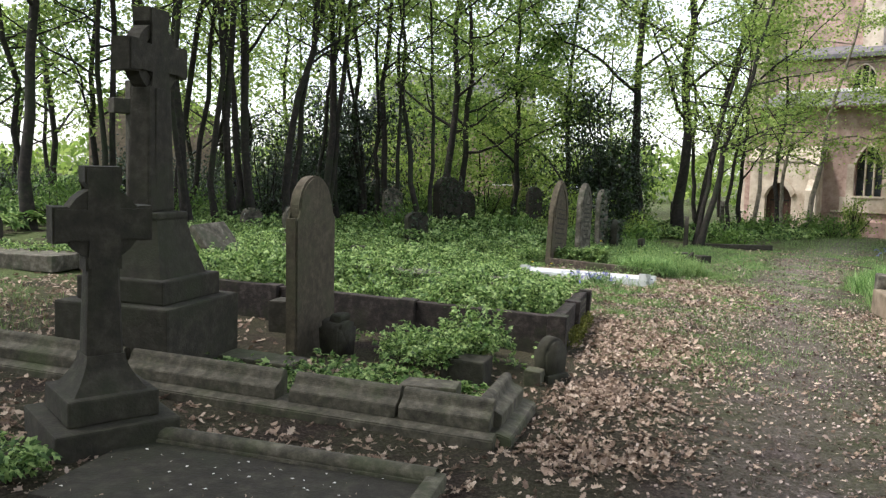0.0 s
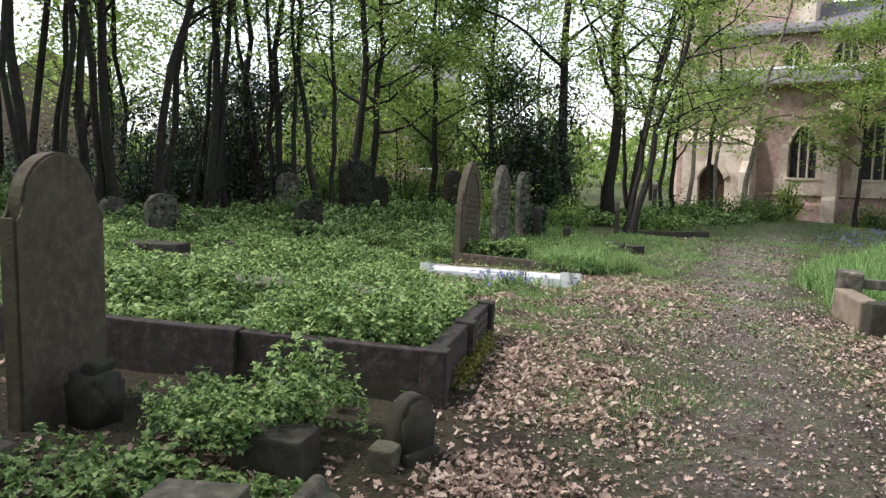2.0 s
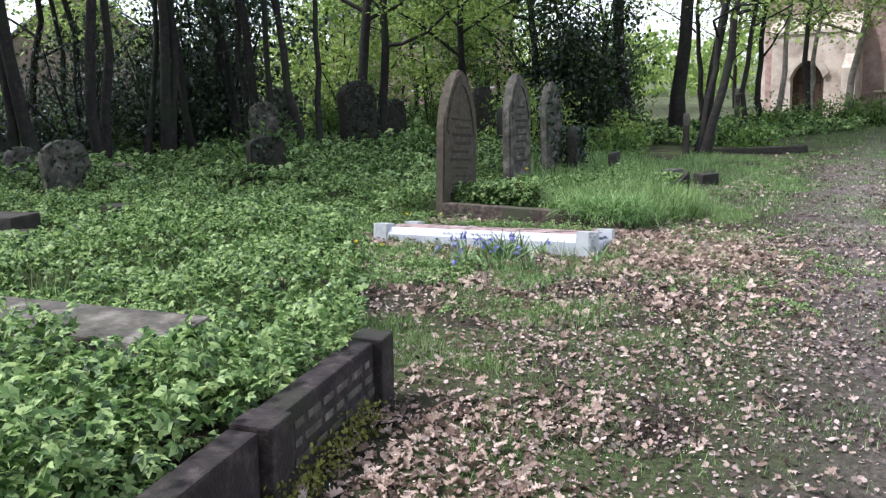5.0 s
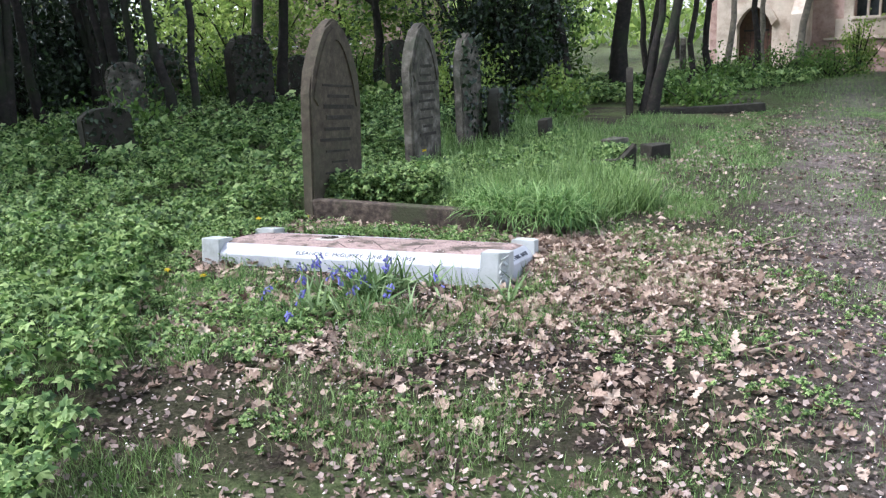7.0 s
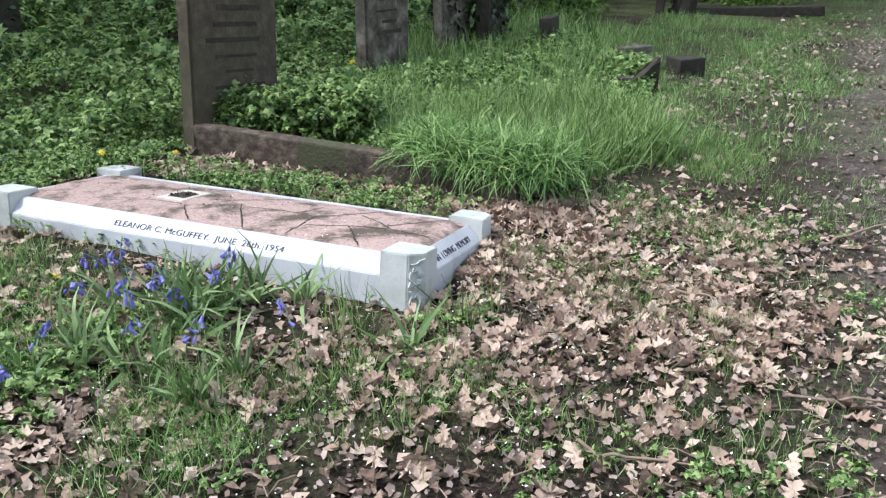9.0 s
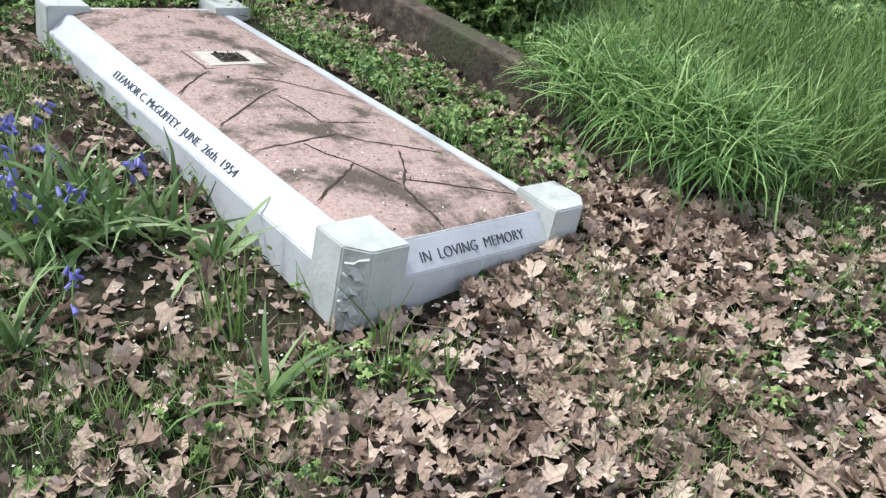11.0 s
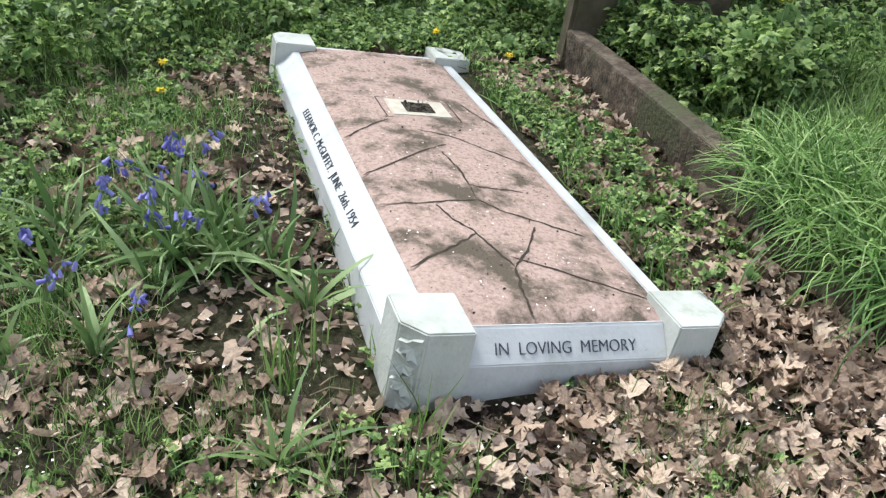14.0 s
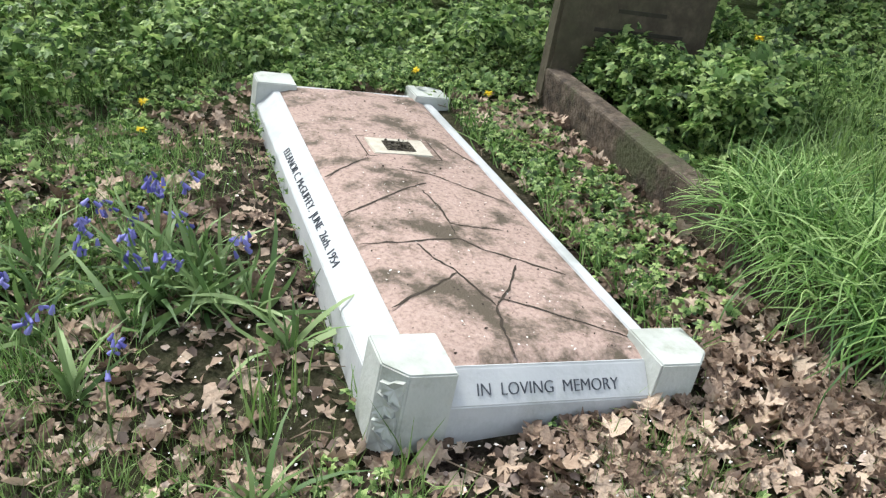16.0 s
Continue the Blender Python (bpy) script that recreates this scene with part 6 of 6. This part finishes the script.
litter([(0.6, 4.3), (2.4, 3.0), (4.2, 6.0), (6.0, 11.2), (2.0, 11.2), (1.7, 9.3), (1.2, 7.2)], 9000, 0.024, "small leaf fragments on the path", 12, worn(0.5, 1.0, 6.0), up=0.012, far=True)
litter([(0.4, 4.2), (1.3, 4.0), (2.3, 7.2), (2.9, 9.6), (1.9, 9.9), (1.3, 7.0)], 8000, 0.05, "drift of brown fallen leaves beside the kerbs", 4, worn(0.1, 1.0, 3.0, 1.4), up=0.035)
litter([(-3.6, 2.6), (0.3, 2.6), (0.4, 4.4), (-3.4, 5.6)], 2600, 0.055, "fallen leaves around the ledger and cross", 5)
litter([(0.2, 5.0), (0.6, 6.3), (-2.6, 6.6), (-3.4, 6.1)], 1700, 0.05, "fallen leaves inside the kerbed plot", 6)
litter([(-1.6, 7.0), (-2.2, 8.6), (-5, 10.5), (-6, 6.5), (-3.4, 6.2)], 1800, 0.06, "fallen leaves behind the headstone", 7)
litter([(2.5, 10.5), (6.0, 11.0), (10, 19), (13, 25), (9, 23), (5.2, 17.0)], 3600, 0.055, "scattered leaves on the far path", 8, worn(0.2, 0.9, 7.0), far=True)
litter([(4.2, 6.0), (6.2, 8.0), (6.2, 11.2), (5.4, 11.2)], 1900, 0.055, "fallen leaves across the path", 9)
litter([(1.2, -2.5), (4.5, -1.0), (5, 6), (2.4, 4.5)], 1200, 0.05, "fallen leaves on the near path", 10)

# fine debris trodden into the path
BIT = np.array([(0, 0, 0), (0.4, 0.2, 0.1), (0.5, 0.7, 0.0), (0.1, 1.0, 0.12), (-0.35, 0.6, 0.05)])
BIT_F = np.array([(0, 1, 2), (0, 2, 3), (0, 3, 4)])
for poly, n, sz, seed in (([(0.9, 3.6), (2.6, 2.6), (4.6, 6.0), (6.2, 10.5), (3.0, 10.8), (1.7, 7.2)], 11000, 0.022, 1.0), ([(2.0, 9.0), (4.6, 9.0), (6.6, 12.0), (6.0, 14.2), (1.4, 13.0), (1.4, 10.2)], 17000, 0.024, 2.0), ([(3.5, 14.2), (6.0, 12.5), (10.5, 20.5), (8.5, 21.0), (5.0, 17.0)], 8000, 0.03, 3.0)):
    q_ = within(n, poly)
    q_ = q_[(rng.uniform(0, 1, len(q_)) < 0.25 + 0.75 * patchy(q_, 1.2, -0.35, 0.25, seed)) & off_grave(q_)]
    v_, f_ = scatter(BIT, BIT_F, on_ground(q_, 0.012), turns(len(q_), 0.5), sz * rng.uniform(0.35, 1.5, len(q_)))
    stuff("leaf_debris", v_, f_, M_DEBRIS, "broken brown leaf bits trodden into the ground", "leaf litter")

pp = np.concatenate([within(1500, [(1.4, 11.2), (5.6, 11.2), (5.4, 13.6), (3.7, 14.3), (1.2, 14.4)]), within(1800, [(1.5, 6.0), (3.6, 6.0), (6.6, 12), (5.6, 14.5), (3.7, 14.2), (1.6, 12.0)])])
pp = pp[off_grave(pp)]
v_, f_ = scatter(DIAMOND, DIAMOND_F, on_ground(pp, 0.03), turns(len(pp), 0.4), rng.uniform(0.006, 0.013, len(pp)))
stuff("fallen_petals", v_, f_, M_PETAL, "tiny pale blossom petals strewn on the ground", "petals")
pp = within(4000, [(1.4, 11.5), (5.5, 11.2), (5.6, 13.4), (3.5, 14.3), (1.2, 14.6)])
tw = []
for (x, y) in pp[:420]:
    a, l = rng.uniform(0, 6.28), rng.uniform(0.04, 0.16)
    z = float(ground_z(x, y)) + 0.02
    tw.append(tube_arrays([(x, y, z), (x + l * 0.5 * math.cos(a), y + l * 0.5 * math.sin(a), z + 0.012), (x + l * math.cos(a + 0.2), y + l * math.sin(a + 0.2), z + 0.004)], [0.0025, 0.002, 0.001], 4))
v_, f_ = joined(tw)
stuff("twigs", v_, f_, M_STICK, "small dead twigs among the leaves", "twigs")


def stick(x, y, length, deg, r, seed):
    rn = np.random.default_rng(seed)
    e = np.linspace(-0.5, 0.5, 8)
    a = radians(deg)
    p = np.column_stack([e * length * math.cos(a), e * length * math.sin(a), 0.03 + rn.normal(0, 0.006, 8)]) + np.column_stack([rn.normal(0, 0.008, (8, 2)), np.zeros(8)])
    ob = tube("fallen_stick", p, np.linspace(r, r * 0.5, 8), M_STICK, None, 6)
    ob.location = (x, y, float(ground_z(x, y)))
    tagged(ob, "bare dead stick lying on the leaf litter", "stick")


for k, (x, y, l, d, r) in enumerate(((4.32, 12.95, 0.28, -40, 0.009), (4.42, 11.7, 0.3, 25, 0.012), (4.6, 12.2, 0.35, -10, 0.006), (3.9, 11.9, 0.3, -15, 0.006), (2.6, 9.4, 0.4, 60, 0.007), (5.3, 13.6, 0.5, 30, 0.01))):
    stick(x, y, l, d, r, k)


# ---- far woods along the skyline ----
n_ = 26000
a_ = rng.uniform(radians(-75), radians(62), n_)
top_ = 3.6 + 2.4 * np.array([noise.noise((q * 9, 3.0, 0)) + 0.6 * noise.noise((q * 31, 1.0, 0)) for q in a_])
d_ = rng.uniform(62, 82, n_)
v_, f_ = scatter(DIAMOND, DIAMOND_F, np.column_stack([d_ * np.sin(a_), 5 + d_ * np.cos(a_), -1.0 + (top_ + 1) * rng.uniform(0, 1, n_) ** 0.8]), turns(n_, 0.9), rng.uniform(0.35, 0.9, n_))
stuff("far_woods", v_, f_, M_LSPRING, "hazy green line of distant trees", "distant trees")
# unseen leaf belt added behind the start of the walk to block low sky light
n_ = 22000
a_ = rng.uniform(radians(115), radians(262), n_)
d_ = rng.uniform(20, 34, n_)
top_ = 5.5 + 3.0 * np.array([noise.noise((q * 9, 3.0, 5.0)) for q in a_])
q_ = np.column_stack([d_ * np.sin(a_), 3 + d_ * np.cos(a_)])
v_, f_ = scatter(DIAMOND, DIAMOND_F, on_ground(q_) + np.column_stack([np.zeros((n_, 2)), top_ * rng.uniform(0, 1, n_) ** 0.8]), turns(n_, 0.9), rng.uniform(0.3, 0.7, n_))
stuff("far_woods", v_, f_, M_LMID, "unseen belt of green leaves added to block low sky light", "distant trees")


# ---- beyond the wood: houses and parked cars ----
def house(x, y, w, d, h, deg, mat, label):
    c = thing("house", pose(x, y, float(ground_z(x, y)) - 0.2, 0, 0, deg), label, "house")
    part("wall", box(w, d, h, (0, 0, 0), 0.02), mat, c)
    part("roof", prism([(-d / 2 - 0.3, h), (0, h + d * 0.38), (d / 2 + 0.3, h), (d / 2 + 0.3, h + 0.12), (0, h + d * 0.38 + 0.15), (-d / 2 - 0.3, h + 0.12)], w + 0.6, "x", -w / 2 - 0.3), M_SLATE, c)
    part("gable", prism([(-d / 2, h), (d / 2, h), (0, h + d * 0.37)], w, "x", -w / 2), mat, c)
    for i in range(3):
        for z in (1.0, 3.4):
            wd = part("window", box(1.1, 0.1, 1.2, (-w / 3 + i * w / 3, -d / 2 - 0.01, z), 0.01), M_GLASS, c)
            part("frame", box(1.25, 0.08, 0.1, (-w / 3 + i * w / 3, -d / 2 - 0.03, z - 0.08), 0.01), M_RENDER, wd)


house(-21, 60, 9, 8, 4.2, 104, M_SAND, "brown rendered house seen through the trees")
house(0.5, 56, 10, 8, 5.0, -5, M_PINK, "red brick house beyond the wood")


def car(x, y, deg):
    c = thing("parked_car", pose(x, y, float(ground_z(x, y)), 0, 0, deg), "silver parked car beyond the trees", "car", "parked cars")
    side = [(-2.1, 0.3), (2.1, 0.3), (2.15, 0.7), (1.2, 0.88), (0.6, 1.4), (-1.2, 1.42), (-1.9, 0.95), (-2.12, 0.8)]
    part("body", prism(side, 1.7, "y", -0.85, 0.05), M_CAR, c)
    part("window", prism([(1.05, 0.92), (0.55, 1.34), (-1.15, 1.36), (-1.7, 0.95)], 1.72, "y", -0.86), M_GLASS, c)
    for wx in (-1.3, 1.35):
        for wy in (-0.8, 0.8):
            bm = bmesh.new()
            bmesh.ops.create_cone(bm, cap_ends=True, segments=16, radius1=0.32, radius2=0.32, depth=0.2, matrix=Matrix.Translation((wx, wy, 0.32)) @ Matrix.Rotation(radians(90), 4, "X"))
            wh = part("wheel", bm, M_RUBBER, c)
            bm = bmesh.new()
            bmesh.ops.create_cone(bm, cap_ends=True, segments=12, radius1=0.19, radius2=0.19, depth=0.22, matrix=Matrix.Translation((wx, wy, 0.32)) @ Matrix.Rotation(radians(90), 4, "X"))
            part("rim", bm, M_CAR, wh)


car(10.4, 58.0, 20)
car(4.0, 59.5, 10)
car(-3.0, 60.5, 15)
